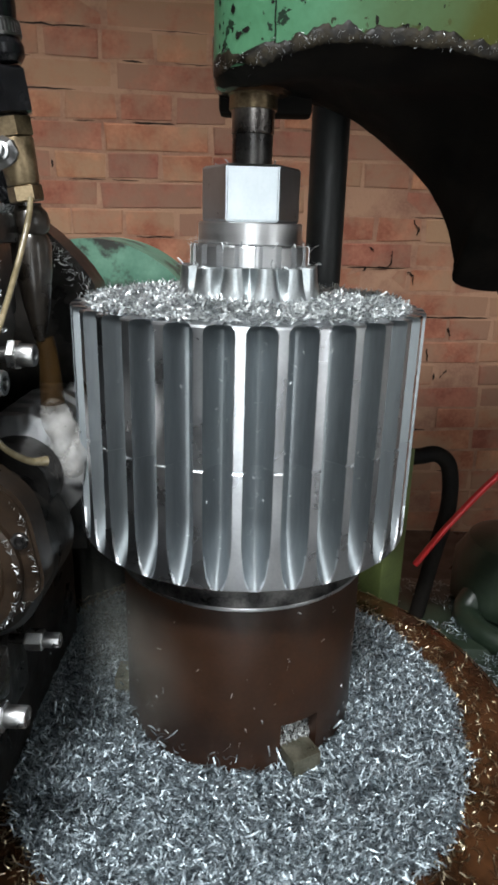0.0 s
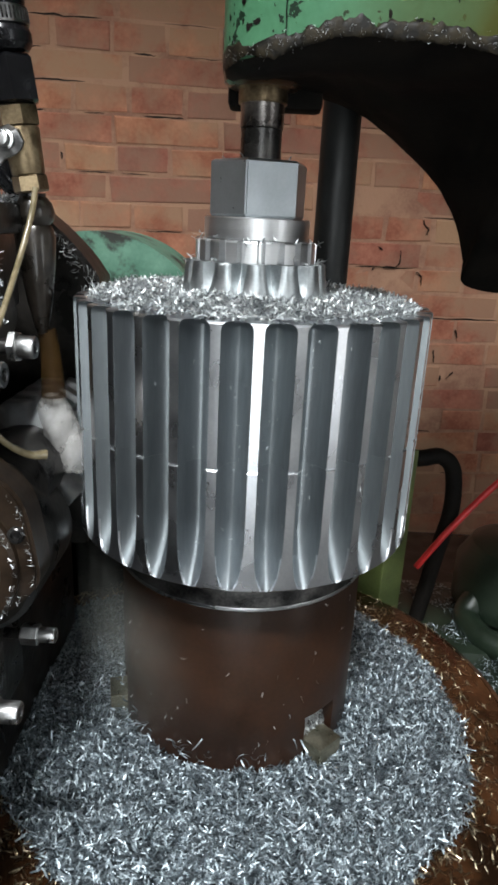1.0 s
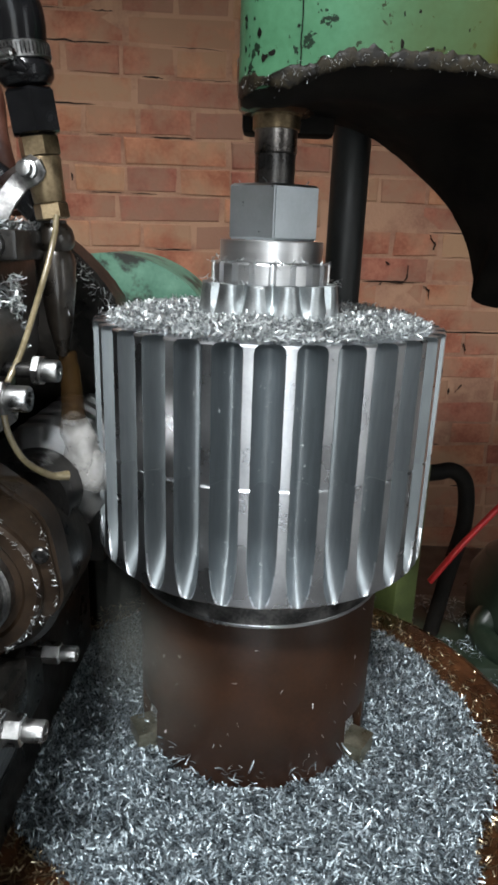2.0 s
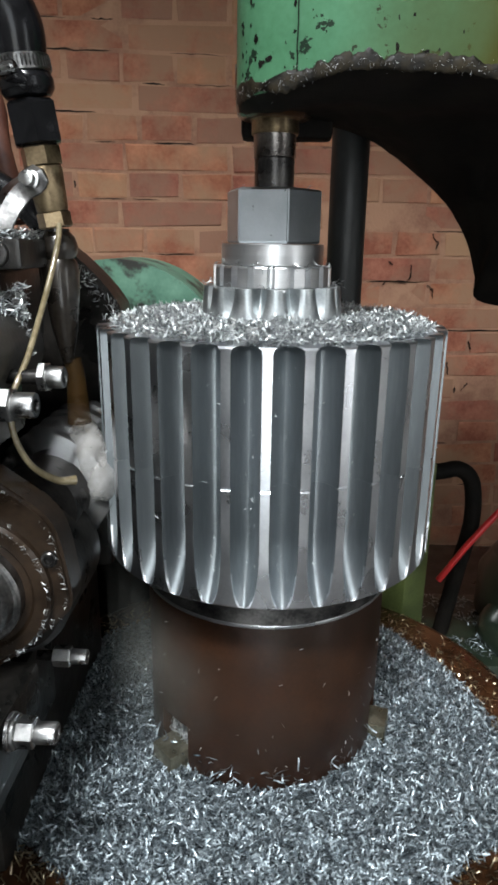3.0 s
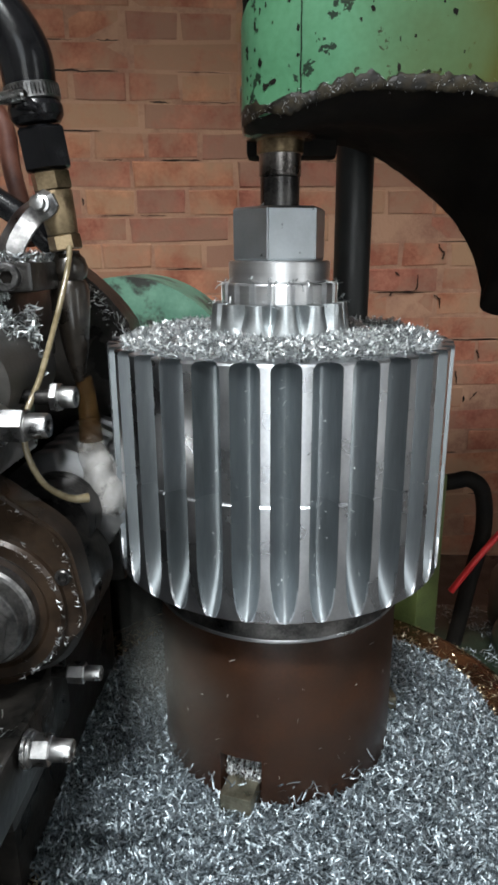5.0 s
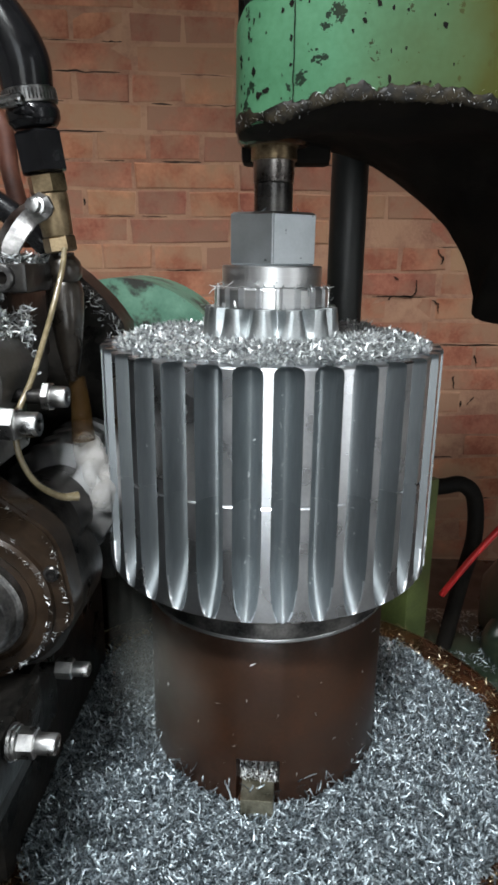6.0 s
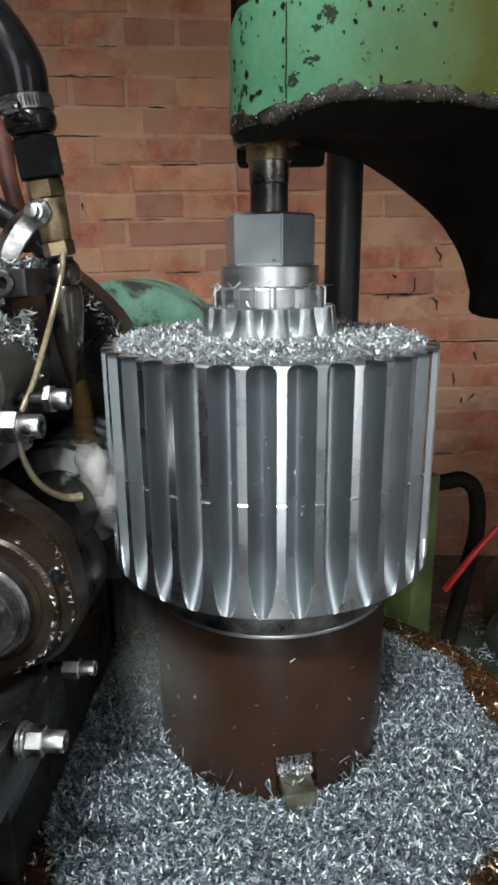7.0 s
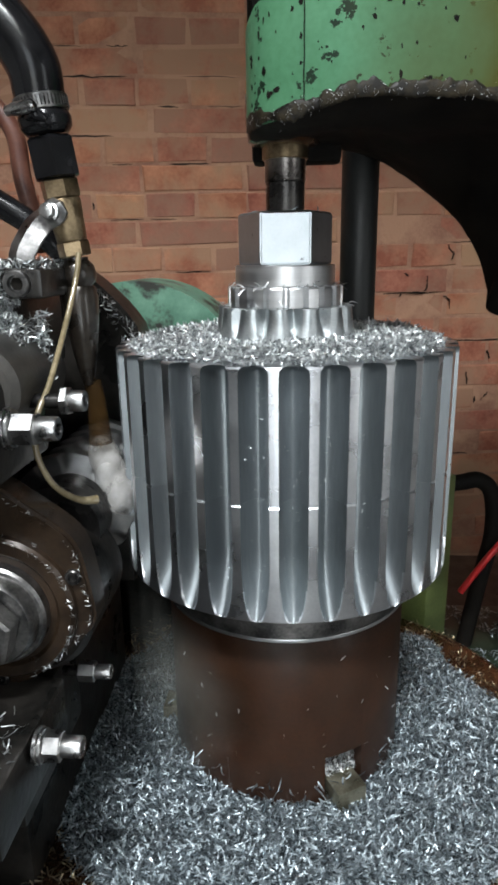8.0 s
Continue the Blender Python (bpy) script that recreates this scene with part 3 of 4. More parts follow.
    for k in range(9):
        box(0.0118 + 0.0005 * noise.noise((k * 0.8, 0, 0)), 0.0124 + 0.0005 * noise.noise((k * 0.8, 0, 0)), -0.0832, -0.0800, 0.147 + 0.006 * k, 0.1532 + 0.006 * k, 0, bm=seam)
    o = part("seam", seam, NEAR_BLACK, a, "thin dark crack in the paint")
    o.matrix_local = back
    flakes, rng = bmesh.new(), random.Random(83)       # bare spots where the paint has flaked off
    for k in range(60):
        x = -0.019 + 0.125 * rng.random() ** 1.9
        near = min(range(len(F) - 1), key=lambda i: abs(F[i].x - x))
        p, q = F[near], F[near + 1]
        u = (q - p).normalized()
        out = Vector((u.y, -u.x, 0)).normalized()
        c = p + Vector((0, 0.001, 0)) + out * 0.0003
        c.z = p.z + 0.006 + rng.uniform(0, 0.065)
        big, lean = rng.choice((0.0007, 0.001, 0.0014, 0.0022)), rng.uniform(0.4, 1.0)
        ring = []
        for j in range(9):
            w, r = 2 * math.pi * j / 9, big * rng.uniform(0.5, 1.25)
            ring.append(flakes.verts.new(c + u * (r * math.cos(w) * lean) + Vector((0, 0, r * math.sin(w)))))
        flakes.faces.new(ring)
    o = part("bare_spot", flakes, NEAR_BLACK, a, "dark bare spots in the paint")
    tagged(o, kind="stuff")
    o.matrix_local = back
    # left and right cheeks
    bm, _ = grid_mesh([[(F[0].x, F[0].y + (B[0].y - F[0].y) * k / 6, 0.150 + (top - 0.150) * j / 6) for k in range(7)] for j in range(7)])
    o = part("side_face", bm, GRIME, a, "bare oily side")
    o.matrix_local = back
    # rounded grimy lower lip and dark underside
    rows = []
    for k in range(13):
        u = k / 12
        row = []
        for p, q in zip(F, B):
            c = p.lerp(q, u)
            bulge = math.sin(math.pi * u)
            lip = -0.006 * math.sin(math.pi * min(1.0, u / 0.35)) if u < 0.35 else 0.0
            sag = 0.030 * bulge * max(0.0, min(1.0, (p.x - 0.06) / 0.08))
            row.append((c.x, c.y, c.z + lip + sag + wob(c, k)))
        rows.append(row)
    bm, _ = grid_mesh(rows)
    o = part("underside", bm, NEAR_BLACK, a, "near-black underside")
    o.matrix_local = back
    rows = []                                        # rough crust along the paint line
    for k in range(9):
        ang = math.pi * k / 8
        rows.append([(p.x, p.y - 0.0014 * math.sin(ang) - 0.0005, p.z + 0.0066 - 0.0085 * (1 - math.cos(ang)) / 2 + (0.0052 * noise.noise((p.x * 90, 3, 0)) + 0.0018 * noise.noise((p.x * 260, 7, 0))) * (k < 4) + 0.0045 * noise.noise((p.x * 60, 9, 2)) * (k > 4)
                      + 0.0010 * noise.noise((p.x * 500, k * 0.7, 1))) for p in fine([tuple(q) for q in F], 5)])
    bm, _ = grid_mesh(rows)
    o = part("grime_edge", bm, WET_GRIME, a, "crusted grease along the paint edge")
    o.matrix_local = back
    # Small bright slivers scattered along the crust.
    rng = random.Random(61)
    specks = []
    for p in F:
        if -0.018 < p.x < 0.16:
            for _ in range(6):
                specks.append((p.x + rng.gauss(0, 0.003), p.y - 0.0024, p.z + rng.gauss(0.0018, 0.0024)))
    o = chips("stuck_speck", specks, BRIGHT_CHIP, 0.0017, 62, 1.2, a)
    tagged(o, "tiny bright specks along the grease", kind="stuff")
    o.matrix_local = back
    # rear skin that closes the arm
    bm, _ = grid_mesh([[(p.x, p.y, p.z) for p in B], [(p.x, p.y, top) for p in B]])
    o = part("rear_face", bm, NEAR_BLACK, a)
    o.matrix_local = back
    boss = lathe([(0.0150, 0.1375), (0.0225, 0.1378), (0.0262, 0.1400), (0.0280, 0.152), (0.0280, 0.17)], 64)
    o = boss_ob = part("boss", boss, OILY_BROWN, a, "worn bare-metal boss")
    o.matrix_local = back
    bush = lathe([(0.0150, 0.1280), (0.0158, 0.1280), (0.0164, 0.1287), (0.0164, 0.1365), (0.0175, 0.1374), (0.0175, 0.140)], 64)
    o = part("keeper", box(-0.0245, 0.041, 0.012, 0.034, 0.128, 0.16, 0.004), NEAR_BLACK, a, "dark keeper block behind the boss")
    o.matrix_local = back
    part("bush", bush, BRASS, boss_ob, "dull bronze bush")
    return a


arm()
spindle = thing("tailstock_spindle", "dark oily steel spindle pressing on the nut", "spindle", (0, 0, 0.0928))
part("sleeve", lathe(rod(0.0140, 0.0, 0.0205, 0.0006), 48), DARK_STEEL, spindle)
part("quill", lathe([(0.0143, 0.0206), (0.0147, 0.0212), (0.0147, 0.06)], 48), QUILL, spindle, "oily bare steel quill")
post = solo("guide_rod", lathe(rod(0.0165, -0.40, 0.20), 48, pose(0.0650, 0.125, 0.0)), ROD, "tall black cylindrical guide rod", "rod")


# ---- the round table and its chips ----
TABLE_Z = -0.3590
table = thing("rotary_table", "round brown oil-soaked machine table", "machine table", (0, 0, TABLE_Z))
for piece, profile in (("table_top", [(0.2460, -0.366), (0.2458, -0.3612), (0.222, TABLE_Z), (0.02, TABLE_Z)]),
                       ("rim", [(0.22, -0.44), (0.249, -0.43), (0.255, -0.40), (0.256, -0.372), (0.253, -0.364), (0.2465, -0.3608), (0.2465, -0.366)])):
    part(piece, lathe(profile, 128), OILY_BROWN, table).location = (0, 0, -TABLE_Z)


def chip_edge(a):
    """How far from the middle the heap of chips reaches at the table's angle a."""
    d = (a - radians(-48) + math.pi) % (2 * math.pi) - math.pi
    e = (a - radians(-76) + math.pi) % (2 * math.pi) - math.pi
    f = (a - radians(150) + math.pi) % (2 * math.pi) - math.pi
    g = (a - radians(-120) + math.pi) % (2 * math.pi) - math.pi
    return 0.197 + 0.028 * math.exp(-(f / 0.70) ** 2) + 0.020 * math.exp(-(g / 0.30) ** 2) + 0.010 * math.exp(-(d / 0.30) ** 2) + 0.022 * math.exp(-(e / 0.13) ** 2) + 0.006 * noise.noise((4 * math.cos(a), 4 * math.sin(a), 2)) + 0.003 * noise.noise((14 * math.cos(a), 14 * math.sin(a), 5))


def bed_height(r, a):
    """The surface of the chips on the table."""
    u = max(0.0, min(1.0, (r - 0.098) / (chip_edge(a) - 0.098)))
    lump = 0.0045 * noise.noise((r * 28 * math.cos(a), r * 28 * math.sin(a), 7)) + 0.002 * noise.noise((r * 90 * math.cos(a), r * 90 * math.sin(a), 8))
    return -0.3395 - 0.0145 * u ** 1.3 + lump * (1 - u ** 4)


def table_chips():
    rows = []
    for k in range(14):
        row = []
        for j in range(160):
            a = 2 * math.pi * j / 160
            r = 0.0975 + (chip_edge(a) - 0.004 - 0.0975) * k / 13
            z = bed_height(r, a) - 0.005 if k < 13 else TABLE_Z + 0.0004
            row.append((r * math.cos(a), r * math.sin(a), max(z, TABLE_Z + 0.0004)))
        rows.append(row)
    bm, _ = grid_mesh(rows, close=True)
    bmesh.ops.recalc_face_normals(bm, faces=bm.faces[:])
    bed = solo("chip_bed", bm, CHIP_BED, "thick bed of grey steel chips on the table", "metal chips", kind="stuff")
    rng, places = random.Random(99), []
    while len(places) < 60000:
        a, r = rng.uniform(0, 2 * math.pi), math.sqrt(rng.uniform(0.098 ** 2, 0.240 ** 2))
        e = chip_edge(a) + rng.gauss(0, 0.003)
        if r < e:
            places.append((r * math.cos(a), r * math.sin(a), bed_height(r, a) + rng.uniform(-0.005, 0.0014)))
    for _ in range(240):                           # caught round the foot of the fixture
        a, r = rng.uniform(0, 2 * math.pi), rng.uniform(0.099, 0.104)
        places.append((r * math.cos(a), r * math.sin(a), rng.triangular(-0.347, -0.315, -0.340)))
    loose = tagged(chips("loose_chips", places, CHIP, 0.0080, 100, 0.45), "loose curled steel chips covering the table", "metal chips", kind="stuff")
    places = []
    for _ in range(2600):
        a = rng.uniform(0, 2 * math.pi)
        r = min(chip_edge(a) + abs(rng.gauss(0, 0.021)), 0.244)
        places.append((r * math.cos(a), r * math.sin(a), TABLE_Z + 0.0012))
    oily = tagged(chips("oily_chips", places, OILY_CHIP, 0.0072, 101, 0.4), "oil-wet yellowish chips on the table's rim", "metal chips", kind="stuff")
    return bed, loose, oily


CHIP_BED = material("chip_bed", (0.025, 0.03, 0.036), (0.13, 0.15, 0.17), 0.5, 0.9, 240, 0.9, 900)
turning_chips = table_chips()


def machine_bed():
    b = thing("machine_bed", "dark oily cast bed of the gear hobbing machine", "machine bed", (0, 0.1, FLOOR_Z))
    o = part("bed_casting", box(-0.75, 0.62, -0.45, 0.75, 0.0, 0.47, 0.015), OIL_BLACK, b)
    o.location = (0, 0, 0)
    part("table_seat", lathe(rod(0.225, 0.47, 0.615, 0.003), 96, pose(0, -0.1, 0)), OIL_BLACK, b)
    part("bed_shelf", box(0.12, 0.50, 0.12, 0.30, 0.47, 0.60, 0.008), DARK_GREEN, b)
    rng = random.Random(8)
    places = [(rng.uniform(0.16, 0.42), rng.uniform(0.05, 0.29), 0.6015) for _ in range(2600)]
    places = [p for p in places if p[1] > 0.03 and noise.noise((p[0] * 14, p[1] * 14, 3)) > -0.1]
    tagged(chips("spilt_chip", places, CHIP, 0.0075, 4, 0.4, b), kind="stuff")
    return b


machine_bed()


# ---- the hob head beside the stack ----
def hob():
    """A gashed cutter on an arbor along local z, its teeth in rows on a shallow helix."""
    h = thing("hob_cutter", "bright steel gear hob spinning against the gear", "hob", (HOB_X, -0.005, HOB_Z))
    part("core", lathe(rod(HOB_R - 0.017, -0.058, 0.058, 0.002), 48), DARK_STEEL, h, "dark oily core")
    part("arbor", lathe([(0.016, -0.165), (0.016, -0.08), (0.030, -0.08), (0.030, -0.0582), (0.016, -0.0582), (0.016, 0.0582), (0.03, 0.0582), (0.03, 0.09), (0.016, 0.09), (0.016, 0.15)], 40), DARK_STEEL, h)
    pitch = math.pi * 0.0073
    rows = 11
    bm = bmesh.new()
    w0, w1, half = 0.0100, 0.0048, 0.0085
    r0, r1 = HOB_R - 0.018, HOB_R - 0.0006
    pts = [(r0, -half, -w0), (r0, -half, w0), (r0, half, w0), (r0, half, -w0), (r1 - 0.0022, -half, -w1), (r1 - 0.0022, -half, w1), (r1, half, w1), (r1, half, -w1)]
    V = [bm.verts.new(q) for q in pts]
    for f in ((0, 1, 2, 3), (4, 7, 6, 5), (0, 4, 5, 1), (1, 5, 6, 2), (2, 6, 7, 3), (3, 7, 4, 0)):
        bm.faces.new([V[i] for i in f])
    bmesh.ops.recalc_face_normals(bm, faces=bm.faces[:])
    bmesh.ops.bevel(bm, geom=bm.edges[:], offset=0.0007, segments=1, affect="EDGES")
    me = finish("tooth", bm, HOB_STEEL)
    for g in range(rows):
        for k in range(-3, 3):
            z = (k + g / rows) * pitch
            if abs(z) < 0.053:
                o = new("tooth", me)
                o.parent = h
                o.matrix_local = pose(0, 0, z, 0, 0, 360 * g / rows)
    h.matrix_world = pose(HOB_X, -0.005, HOB_Z, 90, 0, 0)
    return h


hob_ob = hob()


def bolt(name, at, length, r, label, washer=True, socket=0.5):
    """A stud along +x at its left end: washer, hexagon nut and a bright cap."""
    b = thing(name, label, "bolt", at)
    turn = pose(0, 0, 0, 0, 90, 0)
    if washer:
        part("washer", lathe(rod(r * 1.75, -0.0032, -0.0006, 0.0005), 32, turn), BOLT_STEEL, b)
        part("lock_washer", lathe(rod(r * 1.6, -0.0005, 0.0016, 0.0004), 32, turn), BOLT_STEEL, b)
    part("nut", lathe([(r * 1.3, 0.0017), (r * 1.42, 0.0024), (r * 1.42, length * socket - 0.0007), (r * 1.3, length * socket)], m=turn @ pose(0, 0, 0, 0, 0, 20), sides=6), BOLT_STEEL, b)
    part("cap", lathe([(r * 0.95, length * socket), (r, length * socket + 0.0008), (r, length - 0.001), (r * 0.92, length), (r * 0.55, length), (r * 0.5, length - 0.004)], 40, turn), BOLT_STEEL, b, "bright cylindrical cap")
    part("shank", lathe(rod(r * 0.7, -0.03, 0.002), 24, turn), DARK_STEEL, b)
    return b


def plate_edge(a):
    """The bearing plate's reach from the hob's axis: straight sides with rounded corners."""
    sides = ((54, 0.0635), (8, 0.0550), (-48.6, 0.0465), (-90, 0.0565), (-150, 0.062), (180, 0.07), (105, 0.085))
    return sum((max(math.cos(a - radians(g)), 0) / d) ** 14 for g, d in sides) ** (-1 / 14)


COWL = material("cowl_grey", (0.022, 0.021, 0.019), (0.06, 0.056, 0.05), 0.4, 0.2, 40, 0.15, 300)


def hob_head():
    hd = thing("hob_carriage", "black oily casting that carries the hob", "hob carriage", (-0.25, 0.0, -0.1))
    off = Matrix.Translation((0.25, 0.0, 0.1))

    def add(name, bm, mat, label="", on=None):
        o = part(name, bm, mat, on or hd, label)
        if not on:
            o.matrix_local = off
        return o

    add("slide", box(-0.60, -0.236, -0.12, 0.40, -0.58, 0.02, 0.01), OIL_BLACK)
    # Block out of view, added to shade the left of the table.
    add("unseen_shade_block", box(-0.60, -0.165, -0.80, -0.275, FLOOR_Z, 0.0, 0.01), OIL_BLACK)
    add("lower_slide", box(-0.40, -0.172, -0.16, 0.10, -0.58, -0.205, 0.008), OIL_BLACK)
    add("gib", box(-0.40, -0.149, -0.205, -0.10, -0.262, -0.2, 0.004), OIL_BLACK)
    add("clamp_block", box(-0.40, -0.1335, -0.262, -0.165, -0.2215, -0.1845, 0.003), OIL_BLACK, "black block with worn top edge")
    add("bracket", box(-0.40, -0.150, -0.205, -0.105, -0.056, 0.0, 0.006), OIL_BLACK)
    plate_ob = add("upper_plate", box(-0.40, -0.1420, -0.115, -0.03, 0.040, 0.0575, 0.003), OIL_BLACK, "black plate with socket screws")
    add("riser", box(-0.40, -0.165, -0.105, -0.02, -0.01, 0.040, 0.004), OIL_BLACK)
    add("cowl", lathe(rod(0.026, -0.05, 0.03, 0.004), 40, along((-0.168, -0.115, -0.006), (-0.168, 0.0, -0.006))), COWL, "rounded dark grey cowl")
    add("rear_support", box(-0.40, -0.150, 0.075, 0.13, -0.25, -0.02, 0.008), OIL_BLACK)
    add("bearing_housing", lathe([(0.040, 0.0), (0.044, 0.004), (0.044, 0.072), (0.041, 0.076)], 56, along((PLATE_X + 0.0015, -0.148, -0.1520), (PLATE_X + 0.0015, -0.05, -0.1520))), OIL_BLACK, "oil-black round bearing housing")
    # web between the head and the gear
    web = [(-0.36, 0.075), (-0.178, 0.056), (-0.160, 0.042), (-0.140, 0.022), (-0.1265, 0.002), (-0.1225, -0.03), (-0.135, -0.11), (-0.36, -0.11)]
    bm = bmesh.new()
    a = [bm.verts.new((x, 0.055, z)) for x, z in web]
    b = [bm.verts.new((x, 0.10, z)) for x, z in web]
    bm.faces.new(a)
    bm.faces.new(b[::-1])
    for k in range(len(web)):
        bm.faces.new((a[k], b[k], b[(k + 1) % len(web)], a[(k + 1) % len(web)]))
    bmesh.ops.recalc_face_normals(bm, faces=bm.faces[:])
    bmesh.ops.bevel(bm, geom=bm.edges[:], offset=0.004, segments=2, affect="EDGES")
    add("web", bm, OIL_BLACK, "black cast web with worn edges")
    for x, z in ((-0.1565, 0.0490), (-0.1545, 0.022)):
        r = 0.0080 if z > 0.04 else 0.0048
        y = -0.1152 if z > 0.04 else -0.1052
        add("socket_screw", lathe([(r, 0), (r, 0.004), (r * 0.9, 0.0048), (r * 0.6, 0.0048), (r * 0.55, 0.0015)], 24, along((x, y, z), (x, y - 0.01, z))), WORN_STEEL, "worn socket screw", plate_ob)
        # Flat dark disc stands in for the shade inside a deeper socket.
        add("socket", lathe([(r * 0.5, 0.0014), (r * 0.5, 0.0022)], m=along((x, y, z), (x, y - 0.01, z)), sides=6), NEAR_BLACK, "dark hexagon disc for the shade in the socket", plate_ob)
    # bearing plate that closes the hob's arbor
    plate = []
    n = 72
    for k in range(n):
        a = 2 * math.pi * k / n
        r = plate_edge(a)
        plate.append((r * math.cos(a), r * math.sin(a)))
    bm = bmesh.new()
    f = [bm.verts.new((PLATE_X + x, -0.172, -0.1325 + z)) for x, z in plate]
    b = [bm.verts.new((PLATE_X + x, -0.150, -0.1325 + z)) for x, z in plate]
    bm.faces.new(f)
    bm.faces.new(b[::-1])
    for k in range(n):
        bm.faces.new((f[k], f[(k + 1) % n], b[(k + 1) % n], b[k]))
    bmesh.ops.recalc_face_normals(bm, faces=bm.faces[:])
    bmesh.ops.bevel(bm, geom=[e for e in bm.edges if e.calc_face_angle(0) > 1], offset=0.002, segments=2, affect="EDGES")
    bearing = add("bearing_plate", bm, FLANGE, "oily brown rounded bearing plate")
    m = along((PLATE_X, -0.172, -0.1325), (PLATE_X, -0.30, -0.1325))
    add("bearing_cap", lathe([(0.0455, 0.0), (0.0455, 0.004), (0.0435, 0.0062), (0.037, 0.0062), (0.035, 0.0045), (0.031, 0.0045)], 64, m), FLANGE, "brown raised bearing cap", bearing)
    add("end_collar", lathe([(0.0310, 0.0046), (0.0310, 0.011), (0.0296, 0.0125), (0.0276, 0.0125), (0.0265, 0.020), (0.0252, 0.0215)], 64, m), WORN_STEEL, "worn steel collar", bearing)
    add("end_nut", lathe([(0.0205, 0.0216), (0.0215, 0.0226), (0.0215, 0.034), (0.0195, 0.0355), (0.010, 0.0355), (0.0095, 0.0375)], m=m @ pose(0, 0, 0, 0, 0, 15), sides=6), WORN_STEEL, "worn steel end nut", bearing)
    for ang in (24, 144, 264):
        c = (PLATE_X + 0.0492 * math.cos(radians(ang)), -0.172, -0.1325 + 0.0492 * math.sin(radians(ang)))
        add("plate_screw", lathe([(0.0048, 0), (0.0048, 0.0022), (0.004, 0.003), (0.0024, 0.003), (0.0022, 0.001)], 24, along(c, (c[0], -0.2, c[2]))), DARK_STEEL, "oily screw head", bearing)
    return hd


hob_head()
bolt("clamp_bolt", (-0.1290, -0.140, -0.0166), 0.0155, 0.0062, "bright capped stud beside the coolant nozzle", False, 0.42)
bolt("clamp_bolt", (-0.1455, -0.170, -0.0256), 0.0260, 0.0068, "bright capped stud with washers on the black bracket", True, 0.56)
bolt("clamp_bolt", (-0.1285, -0.215, -0.1920), 0.0225, 0.0058, "bright capped stud with washers on the lower block", True, 0.5)
bolt("stop_bolt", (-0.1395, -0.128, -0.2070), 0.0238, 0.0050, "small bright capped stud low on the head", False, 0.55)


def head_chips():
    rng = random.Random(12)
    places = []
    for _ in range(1500):
        x, y = rng.uniform(-0.235, -0.1445), rng.uniform(-0.113, -0.032)
        places.append((x, y, 0.0585 + rng.uniform(0, 0.004) * (noise.noise((x * 60, y * 60, 1)) > 0)))
    for _ in range(90):                            # strands on the web's face and edge, also standing in for its wet highlights
        u = rng.random()
        places.append((-0.168 + 0.044 * u + rng.gauss(0, 0.003), 0.0535, 0.046 - 0.052 * u ** 1.2 - abs(rng.gauss(0, 0.008))))
    for _ in range(3600):
        x, y = rng.uniform(-0.235, -0.151), rng.uniform(-0.150, -0.106)
        places.append((x, y, 0.0015 + rng.uniform(0, 1) * 0.030 * max(0.0, min(1.0, (y + 0.150) / 0.04))))
    for _ in range(8000):                          # stuck to the oily front of the plate and riser
        x, z = rng.uniform(-0.235, -0.143), rng.uniform(-0.012, 0.058)
        if noise.noise((x * 45, z * 45, 9)) > -0.36 and math.hypot(x + 0.1565, z - 0.049) > 0.011 and math.hypot(x + 0.1545, z - 0.022) > 0.007:
            places.append((x, (-0.1165 if z > 0.04 else -0.1075) - rng.uniform(0, 0.006) * (z < 0.04), z))
    for _ in range(140):
        places.append((rng.uniform(-0.235, -0.136), rng.uniform(-0.258, -0.20), -0.1835))
    for _ in range(260):
        places.append((rng.uniform(-0.235, -0.16), rng.uniform(-0.20, -0.155), 0.001))
    for _ in range(170):                           # along the edges of the bearing plate and its cap
        a = rng.uniform(-1.2, 1.9)
        r = rng.choice((0.0445, plate_edge(a) - 0.0022)) + rng.gauss(0, 0.0008)
        places.append((PLATE_X + r * math.cos(a), -0.1745 - (0.0045 if r < 0.0462 else 0), -0.1325 + r * math.sin(a)))
    tagged(chips("edge_chips", places[-170:], BRIGHT_CHIP, 0.0028, 15, 0.6), "fine steel chips along the bearing plate's edge", "metal chips", kind="stuff")
    places = places[:-170]
    return tagged(chips("head_chips", places, BRIGHT_CHIP, 0.0062, 13, 0.6), "steel chips caught on the black hob head", "metal chips", kind="stuff")


head_chips()


